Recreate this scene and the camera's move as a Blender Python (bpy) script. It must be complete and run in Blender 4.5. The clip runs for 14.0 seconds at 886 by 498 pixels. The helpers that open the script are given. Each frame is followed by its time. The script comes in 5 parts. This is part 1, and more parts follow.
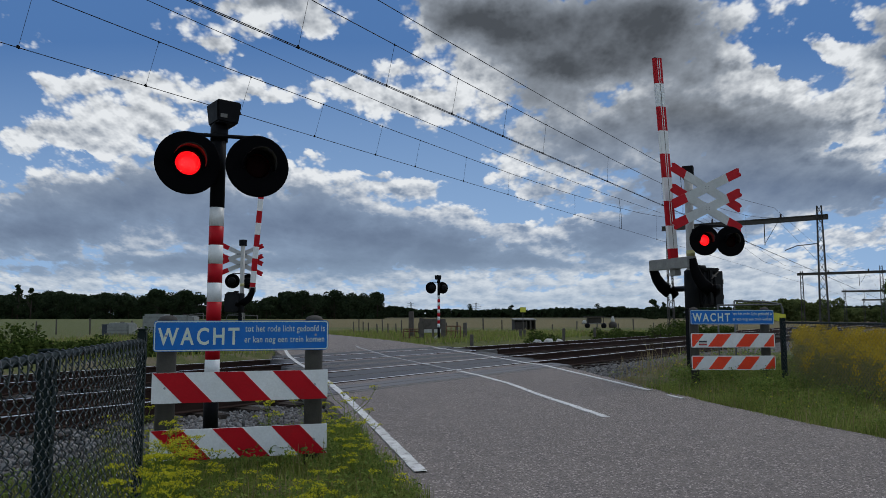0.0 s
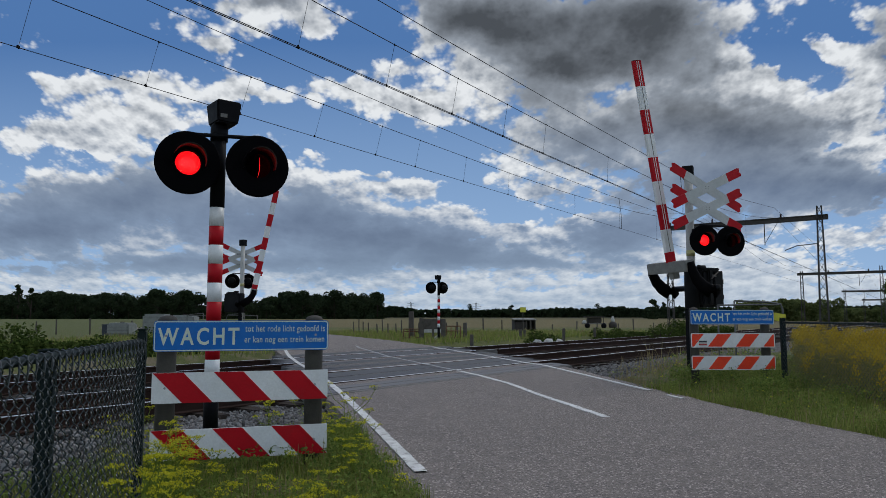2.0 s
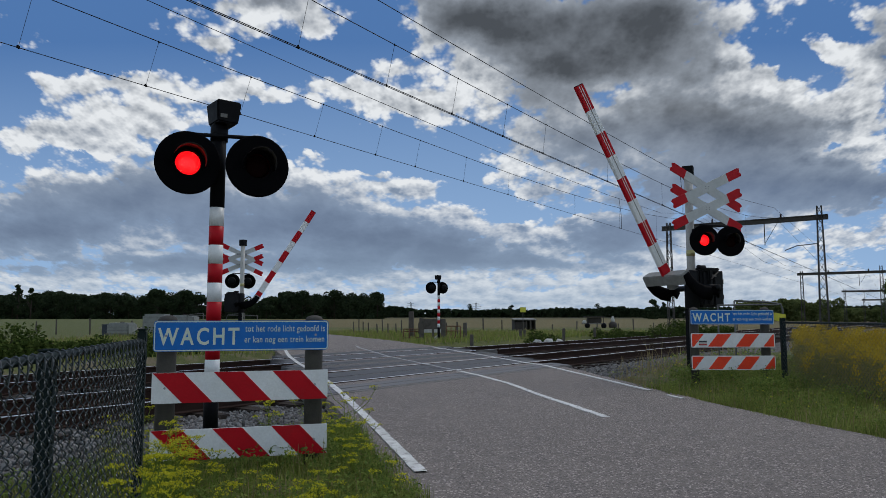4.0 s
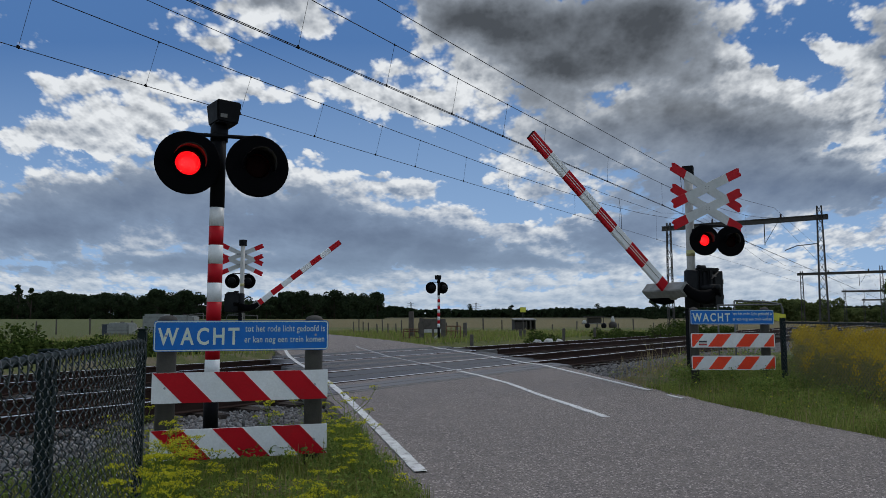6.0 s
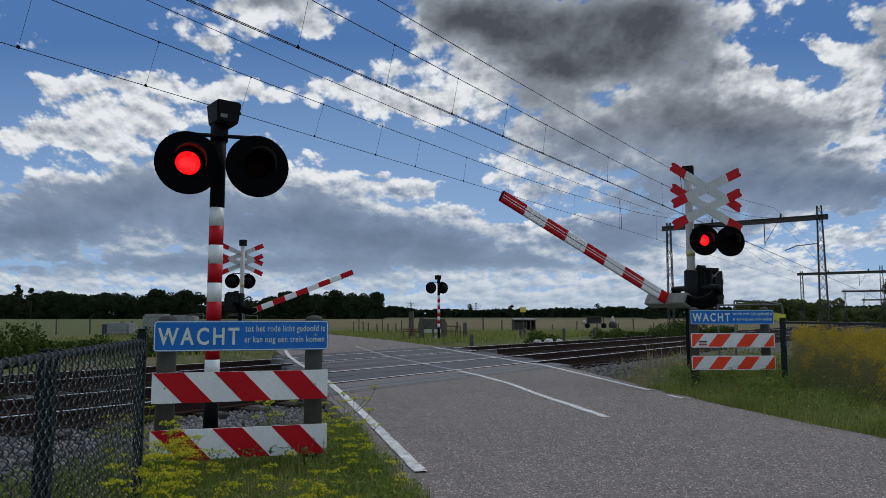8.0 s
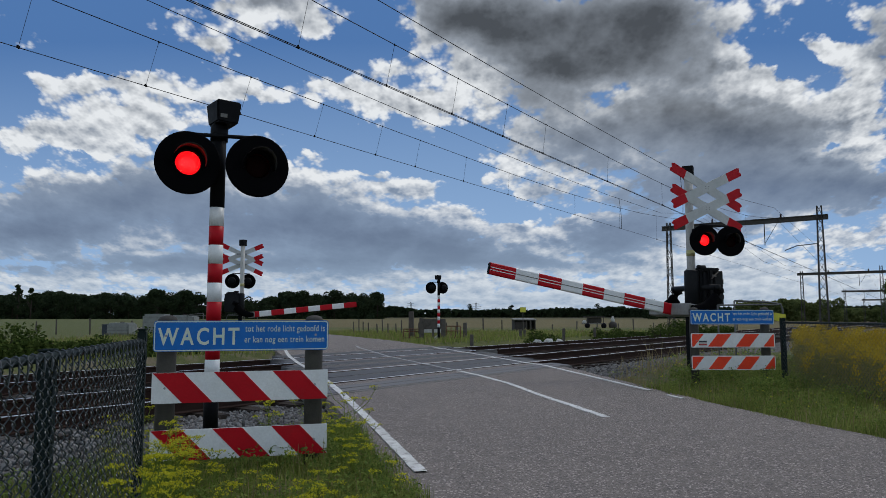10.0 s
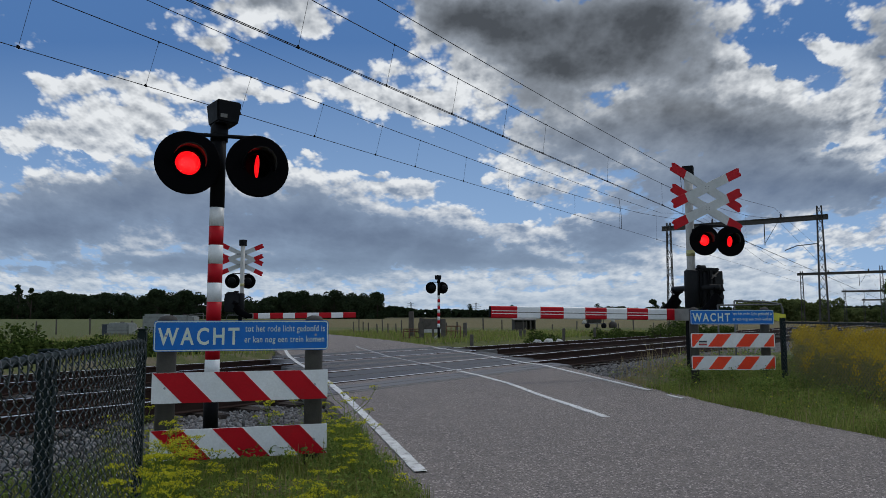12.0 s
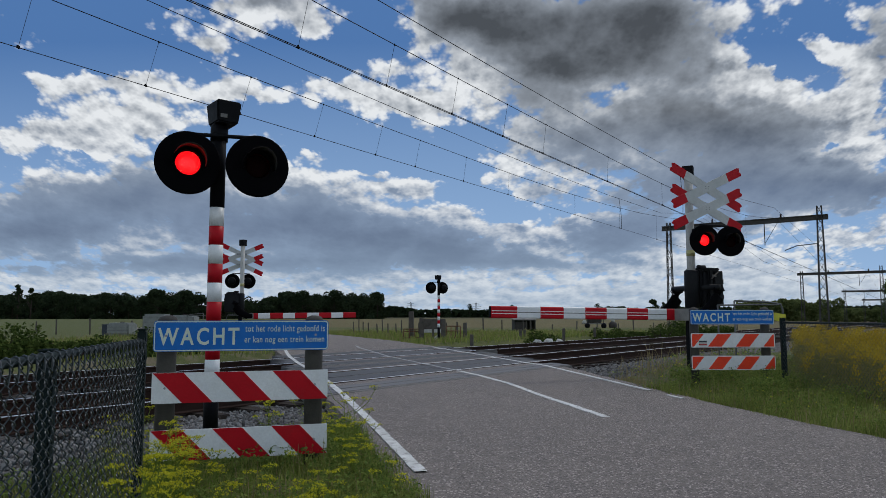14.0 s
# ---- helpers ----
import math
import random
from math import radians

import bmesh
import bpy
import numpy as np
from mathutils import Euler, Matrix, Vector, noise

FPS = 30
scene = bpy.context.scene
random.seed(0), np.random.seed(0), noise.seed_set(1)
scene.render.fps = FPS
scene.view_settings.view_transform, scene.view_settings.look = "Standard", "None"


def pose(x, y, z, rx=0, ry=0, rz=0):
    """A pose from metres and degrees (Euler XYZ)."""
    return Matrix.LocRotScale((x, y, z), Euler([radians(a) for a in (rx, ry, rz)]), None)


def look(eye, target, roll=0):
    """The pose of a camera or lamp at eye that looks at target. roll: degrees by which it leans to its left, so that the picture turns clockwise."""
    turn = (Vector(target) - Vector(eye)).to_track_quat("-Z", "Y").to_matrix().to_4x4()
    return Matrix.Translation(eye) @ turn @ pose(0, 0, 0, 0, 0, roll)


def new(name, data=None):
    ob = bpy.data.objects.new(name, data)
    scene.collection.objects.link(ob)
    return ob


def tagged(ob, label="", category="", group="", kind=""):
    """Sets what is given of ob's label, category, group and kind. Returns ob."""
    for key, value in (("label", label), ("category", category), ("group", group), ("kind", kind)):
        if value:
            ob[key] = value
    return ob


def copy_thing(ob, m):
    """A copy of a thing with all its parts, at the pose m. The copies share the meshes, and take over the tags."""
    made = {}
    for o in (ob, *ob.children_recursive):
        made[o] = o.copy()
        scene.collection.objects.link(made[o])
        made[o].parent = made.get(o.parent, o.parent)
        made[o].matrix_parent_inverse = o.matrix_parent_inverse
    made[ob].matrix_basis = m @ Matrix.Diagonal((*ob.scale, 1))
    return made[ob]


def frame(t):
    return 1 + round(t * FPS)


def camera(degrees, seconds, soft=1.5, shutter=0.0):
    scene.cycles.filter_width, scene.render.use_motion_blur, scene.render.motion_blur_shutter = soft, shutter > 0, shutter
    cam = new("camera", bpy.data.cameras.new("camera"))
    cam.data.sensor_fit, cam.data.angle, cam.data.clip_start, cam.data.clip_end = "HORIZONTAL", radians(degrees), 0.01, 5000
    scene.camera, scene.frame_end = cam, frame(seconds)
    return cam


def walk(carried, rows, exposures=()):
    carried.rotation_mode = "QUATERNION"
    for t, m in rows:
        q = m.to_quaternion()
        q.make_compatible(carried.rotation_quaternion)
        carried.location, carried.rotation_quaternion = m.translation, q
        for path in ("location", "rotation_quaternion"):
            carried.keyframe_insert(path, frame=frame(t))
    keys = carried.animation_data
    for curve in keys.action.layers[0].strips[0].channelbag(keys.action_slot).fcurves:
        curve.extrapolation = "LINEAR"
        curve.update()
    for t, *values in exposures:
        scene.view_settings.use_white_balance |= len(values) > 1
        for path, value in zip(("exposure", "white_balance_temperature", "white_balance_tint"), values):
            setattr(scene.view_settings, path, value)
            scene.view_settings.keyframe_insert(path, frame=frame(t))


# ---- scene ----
# Camera on a low stand beside a country road, looking over a level crossing.
EYE = (0.0, 0.0, 0.985)
cam = camera(64.19, 14.0, soft=0.65)
walk(cam, [(0.0, pose(*EYE, 95.438, 0, 0)), (14.0, pose(*EYE, 95.438, 0, 0))], exposures=[(0.0, 0.0), (14.0, 0.0)])

TRACK_TURN = -36.6      # the railway runs this far right of straight ahead
TU = Vector((0.596, 0.803, 0))      # along the railway
TN = Vector((-0.803, 0.596, 0))     # across it, away from the camera
NEAR_TRACK, FAR_TRACK = 8.34, 12.14


def rail_point(s, p, z=0.0):
    """s metres along the railway, p metres across it."""
    return TU * s + TN * p + Vector((0, 0, z))


# ---------------------------------------------------------------- light
SUN_EL, SUN_AZ = 52.0, 38.0     # azimuth clockwise from straight ahead
world = bpy.data.worlds.new("sky")
scene.world = world
world.use_nodes = True
wn, wl = world.node_tree.nodes, world.node_tree.links
wn.clear()
w_out = wn.new("ShaderNodeOutputWorld")
w_bg = wn.new("ShaderNodeBackground")
w_sky = wn.new("ShaderNodeTexSky")
w_sky.sky_type = "NISHITA"
w_sky.sun_disc = False
w_sky.sun_elevation = radians(SUN_EL)
w_sky.sun_rotation = radians(SUN_AZ)
w_co = wn.new("ShaderNodeTexCoord")
w_no = wn.new("ShaderNodeTexNoise")
w_no.inputs["Scale"].default_value = 2.6
w_no.inputs["Detail"].default_value = 6
w_ra = wn.new("ShaderNodeMapRange")
w_ra.inputs[1].default_value, w_ra.inputs[2].default_value = 0.40, 0.58
w_mx = wn.new("ShaderNodeMix")
w_mx.data_type = "RGBA"
w_mx.inputs[7].default_value = (5.7, 6.5, 7.5, 1)
w_bg.inputs["Strength"].default_value = 0.12
wl.new(w_co.outputs["Generated"], w_no.inputs["Vector"])
wl.new(w_no.outputs[0], w_ra.inputs[0])
wl.new(w_ra.outputs[0], w_mx.inputs[0])
wl.new(w_sky.outputs[0], w_mx.inputs[6])
wl.new(w_mx.outputs[2], w_bg.inputs["Color"])
wl.new(w_bg.outputs[0], w_out.inputs[0])

sun_data = bpy.data.lights.new("sun", "SUN")
sun_data.energy, sun_data.angle, sun_data.color = 1.0, radians(12), (1.0, 0.96, 0.90)
sun = new("sun", sun_data)
_e, _a = radians(SUN_EL), radians(SUN_AZ)
sun.matrix_world = look((30 * math.sin(_a) * math.cos(_e), 30 * math.cos(_a) * math.cos(_e), 30 * math.sin(_e)), (0, 0, 0))

# ---------------------------------------------------------------- materials


class Nodes:
    """Short hand for building a node tree."""

    def __init__(self, name):
        self.mat = bpy.data.materials.new(name)
        self.mat.use_nodes = True
        self.t = self.mat.node_tree
        self.t.nodes.clear()
        self.out = self.t.nodes.new("ShaderNodeOutputMaterial")

    def put(self, sock, v):
        if isinstance(v, bpy.types.NodeSocket):
            self.t.links.new(v, sock)
        elif v is not None:
            sock.default_value = v

    def math(self, op, a, b=0.0, c=0.0, clamp=False):
        n = self.t.nodes.new("ShaderNodeMath")
        n.operation, n.use_clamp = op, clamp
        for k, v in enumerate((a, b, c)):
            self.put(n.inputs[k], v)
        return n.outputs[0]

    def noise(self, vec, scale, detail=4, rough=0.55, dist=0.0):
        n = self.t.nodes.new("ShaderNodeTexNoise")
        self.put(n.inputs["Vector"], vec)
        for k, v in (("Scale", scale), ("Detail", detail), ("Roughness", rough), ("Distortion", dist)):
            n.inputs[k].default_value = v
        return n.outputs[0]

    def range(self, v, a, b, c=0.0, d=1.0, smooth=False):
        n = self.t.nodes.new("ShaderNodeMapRange")
        n.clamp = True
        if smooth:
            n.interpolation_type = "SMOOTHSTEP"
        for k, x in enumerate((v, a, b, c, d)):
            self.put(n.inputs[k], x)
        return n.outputs[0]

    def mix(self, fac, a, b, how="MIX"):
        n = self.t.nodes.new("ShaderNodeMix")
        n.data_type, n.blend_type = "RGBA", how
        self.put(n.inputs[0], fac)
        self.put(n.inputs[6], a if isinstance(a, bpy.types.NodeSocket) else (*a, 1))
        self.put(n.inputs[7], b if isinstance(b, bpy.types.NodeSocket) else (*b, 1))
        return n.outputs[2]

    def coord(self, which="Object"):
        return self.t.nodes.new("ShaderNodeTexCoord").outputs[which]

    def position(self):
        return self.t.nodes.new("ShaderNodeNewGeometry").outputs["Position"]

    def combine(self, x, y, z=0.0):
        n = self.t.nodes.new("ShaderNodeCombineXYZ")
        for k, v in enumerate((x, y, z)):
            self.put(n.inputs[k], v)
        return n.outputs[0]

    def split(self, v):
        n = self.t.nodes.new("ShaderNodeSeparateXYZ")
        self.put(n.inputs[0], v)
        return n.outputs

    def finish(self, colour, rough=0.6, metal=0.0, bump=None, bump_depth=0.01, spec=0.5, emit=None, emit_strength=0.0):
        b = self.t.nodes.new("ShaderNodeBsdfPrincipled")
        self.put(b.inputs["Base Color"], colour if isinstance(colour, bpy.types.NodeSocket) else (*colour, 1))
        self.put(b.inputs["Roughness"], rough)
        self.put(b.inputs["Metallic"], metal)
        b.inputs["Specular IOR Level"].default_value = spec
        if bump is not None:
            n = self.t.nodes.new("ShaderNodeBump")
            n.inputs["Distance"].default_value = bump_depth
            self.put(n.inputs["Height"], bump)
            self.t.links.new(n.outputs[0], b.inputs["Normal"])
        if emit is not None:
            self.put(b.inputs["Emission Color"], emit if isinstance(emit, bpy.types.NodeSocket) else (*emit, 1))
            b.inputs["Emission Strength"].default_value = emit_strength
        self.t.links.new(b.outputs[0], self.out.inputs[0])
        return self.mat


def surface(name, a, b, scale=8.0, fine=80.0, rough=0.6, metal=0.0, bump=0.003, spec=0.5, dirt=None, dirt_amount=0.35):
    """A worn surface: two tones in broad patches, fine grain, dirt, slight relief."""
    n = Nodes(name)
    p = n.position()
    broad = n.noise(p, scale, 5, 0.6)
    grain = n.noise(p, fine, 3, 0.6)
    col = n.mix(n.range(broad, 0.35, 0.65), a, b)
    col = n.mix(n.range(grain, 0.3, 0.7, 0.0, 0.35), col, tuple(0.6 * x for x in a))
    if dirt:
        spots = n.range(n.noise(p, scale * 2.7, 8, 0.7), 0.52, 0.72, 0.0, dirt_amount)
        col = n.mix(spots, col, dirt)
    r = n.range(broad, 0.3, 0.7, rough - 0.08, min(1.0, rough + 0.1))
    return n.finish(col, r, metal, grain, bump, spec)


M_black = surface("black_paint", (0.003, 0.0034, 0.0045), (0.005, 0.0055, 0.007), 6, 60, 0.6, 0, 0.001, 0.10, (0.010, 0.010, 0.010), 0.3)
M_deep = surface("matt_black_plate", (0.002, 0.002, 0.0025), (0.003, 0.003, 0.004), 6, 60, 0.85, 0, 0.001, 0.05)
M_machine = surface("dark_grey_cast_metal", (0.007, 0.008, 0.010), (0.011, 0.012, 0.014), 5, 50, 0.55, 0.0, 0.002, 0.14, (0.02, 0.02, 0.019), 0.3)
M_white = surface("white_reflective_film", (0.74, 0.75, 0.75), (0.66, 0.68, 0.69), 4, 70, 0.42, 0, 0.0006, 0.5, (0.42, 0.41, 0.36), 0.3)
M_red = surface("red_reflective_film", (0.46, 0.006, 0.014), (0.40, 0.005, 0.012), 4, 70, 0.5, 0, 0.0006, 0.15, (0.20, 0.02, 0.02), 0.35)
M_orange = surface("orange_red_film", (0.86, 0.065, 0.022), (0.76, 0.05, 0.018), 4, 70, 0.45, 0, 0.0006, 0.25, (0.3, 0.06, 0.03), 0.3)
M_blue = surface("blue_sign_film", (0.006, 0.150, 0.52), (0.005, 0.125, 0.46), 4, 70, 0.45, 0, 0.0005, 0.25, (0.03, 0.09, 0.22), 0.3)
# saltire boards: a greyer, darker white than the film on the other boards
M_crosswhite = surface("greyish_white_board", (0.50, 0.52, 0.525), (0.42, 0.44, 0.445), 4, 70, 0.5, 0, 0.0006, 0.4, (0.28, 0.28, 0.25), 0.35)
M_letter = surface("pale_letter_film", (0.60, 0.70, 0.58), (0.52, 0.63, 0.53), 6, 80, 0.45, 0, 0.0005)
M_steel = surface("galvanised_steel", (0.33, 0.34, 0.35), (0.24, 0.25, 0.26), 9, 60, 0.5, 0.6, 0.001, 0.5, (0.15, 0.14, 0.12), 0.3)
M_plate = surface("grey_painted_plate", (0.17, 0.165, 0.15), (0.12, 0.117, 0.108), 9, 60, 0.55, 0.1, 0.001, 0.5, (0.07, 0.065, 0.05), 0.5)
M_yoke = surface("pale_grey_yoke_paint", (0.24, 0.24, 0.225), (0.18, 0.18, 0.17), 9, 60, 0.6, 0.0, 0.001, 0.4, (0.12, 0.11, 0.09), 0.4)
M_darksteel = surface("weathered_dark_steel", (0.045, 0.043, 0.040), (0.07, 0.062, 0.054), 3, 30, 0.7, 0.2, 0.002, 0.4)
M_postgrey = surface("recycled_plastic_post", (0.042, 0.039, 0.034), (0.070, 0.065, 0.057), 7, 90, 0.75, 0, 0.003, 0.3, (0.05, 0.055, 0.035), 0.5)
M_green = surface("dark_green_coated_steel", (0.005, 0.012, 0.013), (0.008, 0.017, 0.017), 8, 60, 0.6, 0.0, 0.001, 0.15, (0.02, 0.028, 0.024), 0.3)
M_wire = surface("coated_fence_wire", (0.018, 0.026, 0.029), (0.036, 0.047, 0.050), 30, 120, 0.32, 0.0, 0.0004, 0.45)
M_railtop = surface("polished_rail_head", (0.88, 0.88, 0.88), (0.76, 0.76, 0.76), 3, 40, 0.42, 1.0, 0.0003)
M_rust = surface("rusty_rail_steel", (0.026, 0.015, 0.012), (0.042, 0.024, 0.018), 4, 60, 0.9, 0.0, 0.002, 0.12)
M_rubber = surface("dark_crossing_panel", (0.050, 0.051, 0.056), (0.080, 0.081, 0.087), 1.4, 40, 0.72, 0, 0.004, 0.35, (0.14, 0.13, 0.12), 0.35)
M_concrete = surface("weathered_concrete", (0.34, 0.33, 0.31), (0.24, 0.235, 0.22), 5, 50, 0.9, 0, 0.004, 0.3, (0.10, 0.10, 0.08), 0.4)
M_sleeper = surface("dark_oak_sleeper", (0.024, 0.018, 0.015), (0.042, 0.032, 0.026), 5, 70, 0.9, 0, 0.004, 0.2)
M_timber = surface("grey_weathered_timber", (0.115, 0.103, 0.09), (0.07, 0.064, 0.057), 6, 60, 0.9, 0, 0.004, 0.2, (0.06, 0.065, 0.045), 0.4)
M_paint = surface("worn_road_paint", (0.66, 0.66, 0.64), (0.46, 0.46, 0.44), 5, 45, 0.7, 0, 0.002, 0.3, (0.15, 0.135, 0.125), 1.3)
M_darkglass = surface("unlit_red_lens", (0.010, 0.002, 0.002), (0.007, 0.0015, 0.0015), 40, 120, 0.6, 0, 0.001, 0.03)
M_hood = surface("hood_lining", (0.040, 0.036, 0.036), (0.055, 0.050, 0.050), 9, 60, 0.35, 0, 0.0005, 0.4)
M_wornpaint = surface("half_worn_road_paint", (0.40, 0.40, 0.40), (0.25, 0.25, 0.25), 9, 60, 0.75, 0, 0.002, 0.3, (0.10, 0.10, 0.10), 0.95)
M_yellow = surface("yellow_plate", (0.62, 0.60, 0.05), (0.55, 0.52, 0.04), 9, 60, 0.5)
M_bark = surface("brown_bark", (0.035, 0.028, 0.021), (0.06, 0.048, 0.036), 3, 14, 0.95, 0, 0.02, 0.2)


def lit_lens():
    """Red glass over a field of bright diodes."""
    n = Nodes("lit_red_lens")
    v = n.t.nodes.new("ShaderNodeTexVoronoi")
    v.inputs["Scale"].default_value = 75
    n.put(v.inputs["Vector"], n.coord())
    dots = n.range(v.outputs["Distance"], 0.06, 0.26, 1.0, 0.0)
    col = n.mix(dots, (0.92, 0.004, 0.008), (1.0, 0.16, 0.13))
    e = n.finish((0.3, 0.01, 0.01), 0.3, emit=col, emit_strength=1.25)
    return e


M_lit = lit_lens()


def asphalt_mat():
    n = Nodes("worn_asphalt")
    p = n.position()
    broad = n.noise(p, 0.35, 6, 0.6)
    mid = n.noise(p, 3.5, 6, 0.65)
    v = n.t.nodes.new("ShaderNodeTexVoronoi")
    v.inputs["Scale"].default_value = 92
    n.put(v.inputs["Vector"], p)
    tones = n.split(v.outputs["Color"])
    chip = n.range(tones[0], 0.45, 1.0)
    pale = n.range(tones[1], 0.86, 0.90)
    pit = n.range(tones[2], 0.84, 0.90)
    grain = n.noise(p, 240, 2, 0.7)
    col = n.mix(n.range(broad, 0.3, 0.7), (0.182, 0.155, 0.139), (0.238, 0.205, 0.184))
    col = n.mix(n.range(mid, 0.42, 0.75, 0, 0.55), col, (0.115, 0.102, 0.096))
    col = n.mix(n.math("MULTIPLY", chip, 0.45), col, (0.33, 0.29, 0.27))
    col = n.mix(n.range(grain, 0.35, 0.6, 0.75, 0.0), col, (0.045, 0.04, 0.038))
    col = n.mix(n.math("MULTIPLY", pale, 0.55), col, (0.54, 0.47, 0.43))
    col = n.mix(n.math("MULTIPLY", pit, 0.60), col, (0.045, 0.040, 0.038))
    h = n.math("ADD", n.math("SUBTRACT", chip, pit), n.math("MULTIPLY", grain, 0.8))
    return n.finish(col, 0.88, 0, h, 0.004, 0.3)


M_asphalt = asphalt_mat()


def ground_mat():
    """Verge soil and rough grass near by, pasture and a ripe field further off."""
    n = Nodes("meadow_ground")
    p = n.position()
    x, y, z = n.split(p)
    broad = n.noise(p, 0.09, 5, 0.6)
    mid = n.noise(p, 1.3, 6, 0.65)
    fine = n.noise(p, 22, 4, 0.7)
    green = n.mix(n.range(mid, 0.35, 0.65), (0.050, 0.070, 0.018), (0.095, 0.105, 0.032))
    green = n.mix(n.range(fine, 0.4, 0.7, 0, 0.6), green, (0.135, 0.125, 0.055))
    green = n.mix(n.range(broad, 0.5, 0.7, 0, 0.5), green, (0.16, 0.145, 0.06))
    soil = n.mix(fine, (0.11, 0.085, 0.06), (0.19, 0.155, 0.115))
    near = n.mix(n.range(mid, 0.5, 0.62), green, soil)
    # ripe grain beyond the meadow, with an uneven edge
    edge = n.math("ADD", y, n.math("MULTIPLY", n.noise(p, 0.05, 3), 30))
    straw = n.mix(n.range(n.noise(p, 0.4, 5, 0.7), 0.3, 0.7), (0.145, 0.118, 0.056), (0.11, 0.095, 0.043))
    col = n.mix(n.range(edge, 30, 40), near, green)
    col = n.mix(n.range(edge, 74, 84), col, straw)
    left = n.math("ADD", n.math("MULTIPLY", x, -1.0), n.math("MULTIPLY", y, -0.20))
    pasture = n.mix(mid, (0.075, 0.088, 0.03), (0.105, 0.11, 0.042))
    col = n.mix(n.range(left, 2, 14), col, pasture)
    return n.finish(col, 0.95, 0, fine, 0.03, 0.15)


M_ground = ground_mat()


def ballast_mat():
    n = Nodes("grey_ballast")
    p = n.position()
    v = n.t.nodes.new("ShaderNodeTexVoronoi")
    v.inputs["Scale"].default_value = 22
    n.put(v.inputs["Vector"], p)
    tone = n.split(v.outputs["Color"])[0]
    col = n.mix(tone, (0.045, 0.042, 0.040), (0.14, 0.135, 0.13))
    col = n.mix(n.range(n.noise(p, 2, 4), 0.4, 0.7, 0, 0.6), col, (0.045, 0.031, 0.024))
    return n.finish(col, 0.9, 0, n.math("SUBTRACT", 1.0, v.outputs["Distance"]), 0.03, 0.3)


M_ballast = ballast_mat()


def stone_mat():
    n = Nodes("ballast_stone")
    isl = n.t.nodes.new("ShaderNodeNewGeometry").outputs["Random Per Island"]
    p = n.position()
    col = n.mix(isl, (0.055, 0.055, 0.057), (0.22, 0.218, 0.215))
    col = n.mix(n.range(n.noise(p, 30, 4), 0.45, 0.7, 0, 0.6), col, (0.13, 0.10, 0.08))
    return n.finish(col, 0.88, 0, n.noise(p, 120, 3), 0.003, 0.3)


M_stone = stone_mat()


def leaf_mat(name, a, b, trans=0.35):
    """Leaves and blades: tone by piece, some light passes through."""
    n = Nodes(name)
    isl = n.t.nodes.new("ShaderNodeNewGeometry").outputs["Random Per Island"]
    p = n.position()
    col = n.mix(isl, a, b)
    col = n.mix(n.range(n.noise(p, 0.8, 3), 0.4, 0.7, 0, 0.35), col, tuple(0.6 * k for k in a))
    d = n.t.nodes.new("ShaderNodeBsdfDiffuse")
    t = n.t.nodes.new("ShaderNodeBsdfTranslucent")
    m = n.t.nodes.new("ShaderNodeMixShader")
    n.put(d.inputs[0], col)
    n.put(t.inputs[0], col)
    m.inputs[0].default_value = trans
    n.t.links.new(d.outputs[0], m.inputs[1])
    n.t.links.new(t.outputs[0], m.inputs[2])
    n.t.links.new(m.outputs[0], n.out.inputs[0])
    return n.mat


M_grass = leaf_mat("grass_blades", (0.105, 0.150, 0.032), (0.30, 0.33, 0.095), 0.48)
M_dry = leaf_mat("dry_grass_blades", (0.20, 0.165, 0.08), (0.34, 0.28, 0.15))
M_flower = leaf_mat("yellow_flowers", (0.45, 0.45, 0.025), (0.64, 0.60, 0.06), 0.45)
M_golden = leaf_mat("golden_flowers", (0.40, 0.28, 0.018), (0.58, 0.43, 0.035), 0.4)
M_stem = leaf_mat("green_stems", (0.14, 0.20, 0.035), (0.25, 0.31, 0.07), 0.45)
M_wood = leaf_mat("far_tree_leaves", (0.022, 0.034, 0.020), (0.046, 0.064, 0.030), 0.15)
M_bush = leaf_mat("bush_leaves", (0.030, 0.052, 0.013), (0.085, 0.115, 0.030), 0.25)

# ---------------------------------------------------------------- mesh helpers


def part(name, bm, material, parent=None, label="", smooth=False, at=None):
    me = bpy.data.meshes.new(name)
    bmesh.ops.recalc_face_normals(bm, faces=bm.faces)
    bm.to_mesh(me)
    bm.free()
    return mesh_part(name, me, material, parent, label, smooth, at)


def mesh_part(name, me, material, parent=None, label="", smooth=False, at=None):
    for m in (material if isinstance(material, (list, tuple)) else [material]):
        me.materials.append(m)
    if smooth:
        me.polygons.foreach_set("use_smooth", [True] * len(me.polygons))
    ob = new(name, me)
    if parent is not None:
        ob.parent = parent
    if at is not None:
        ob.matrix_basis = at
    return tagged(ob, label)


def thing(name, m, label, category, group="", kind=""):
    ob = new(name)
    ob.empty_display_size = 0.1
    ob.matrix_basis = m
    return tagged(ob, label, category, group, kind)


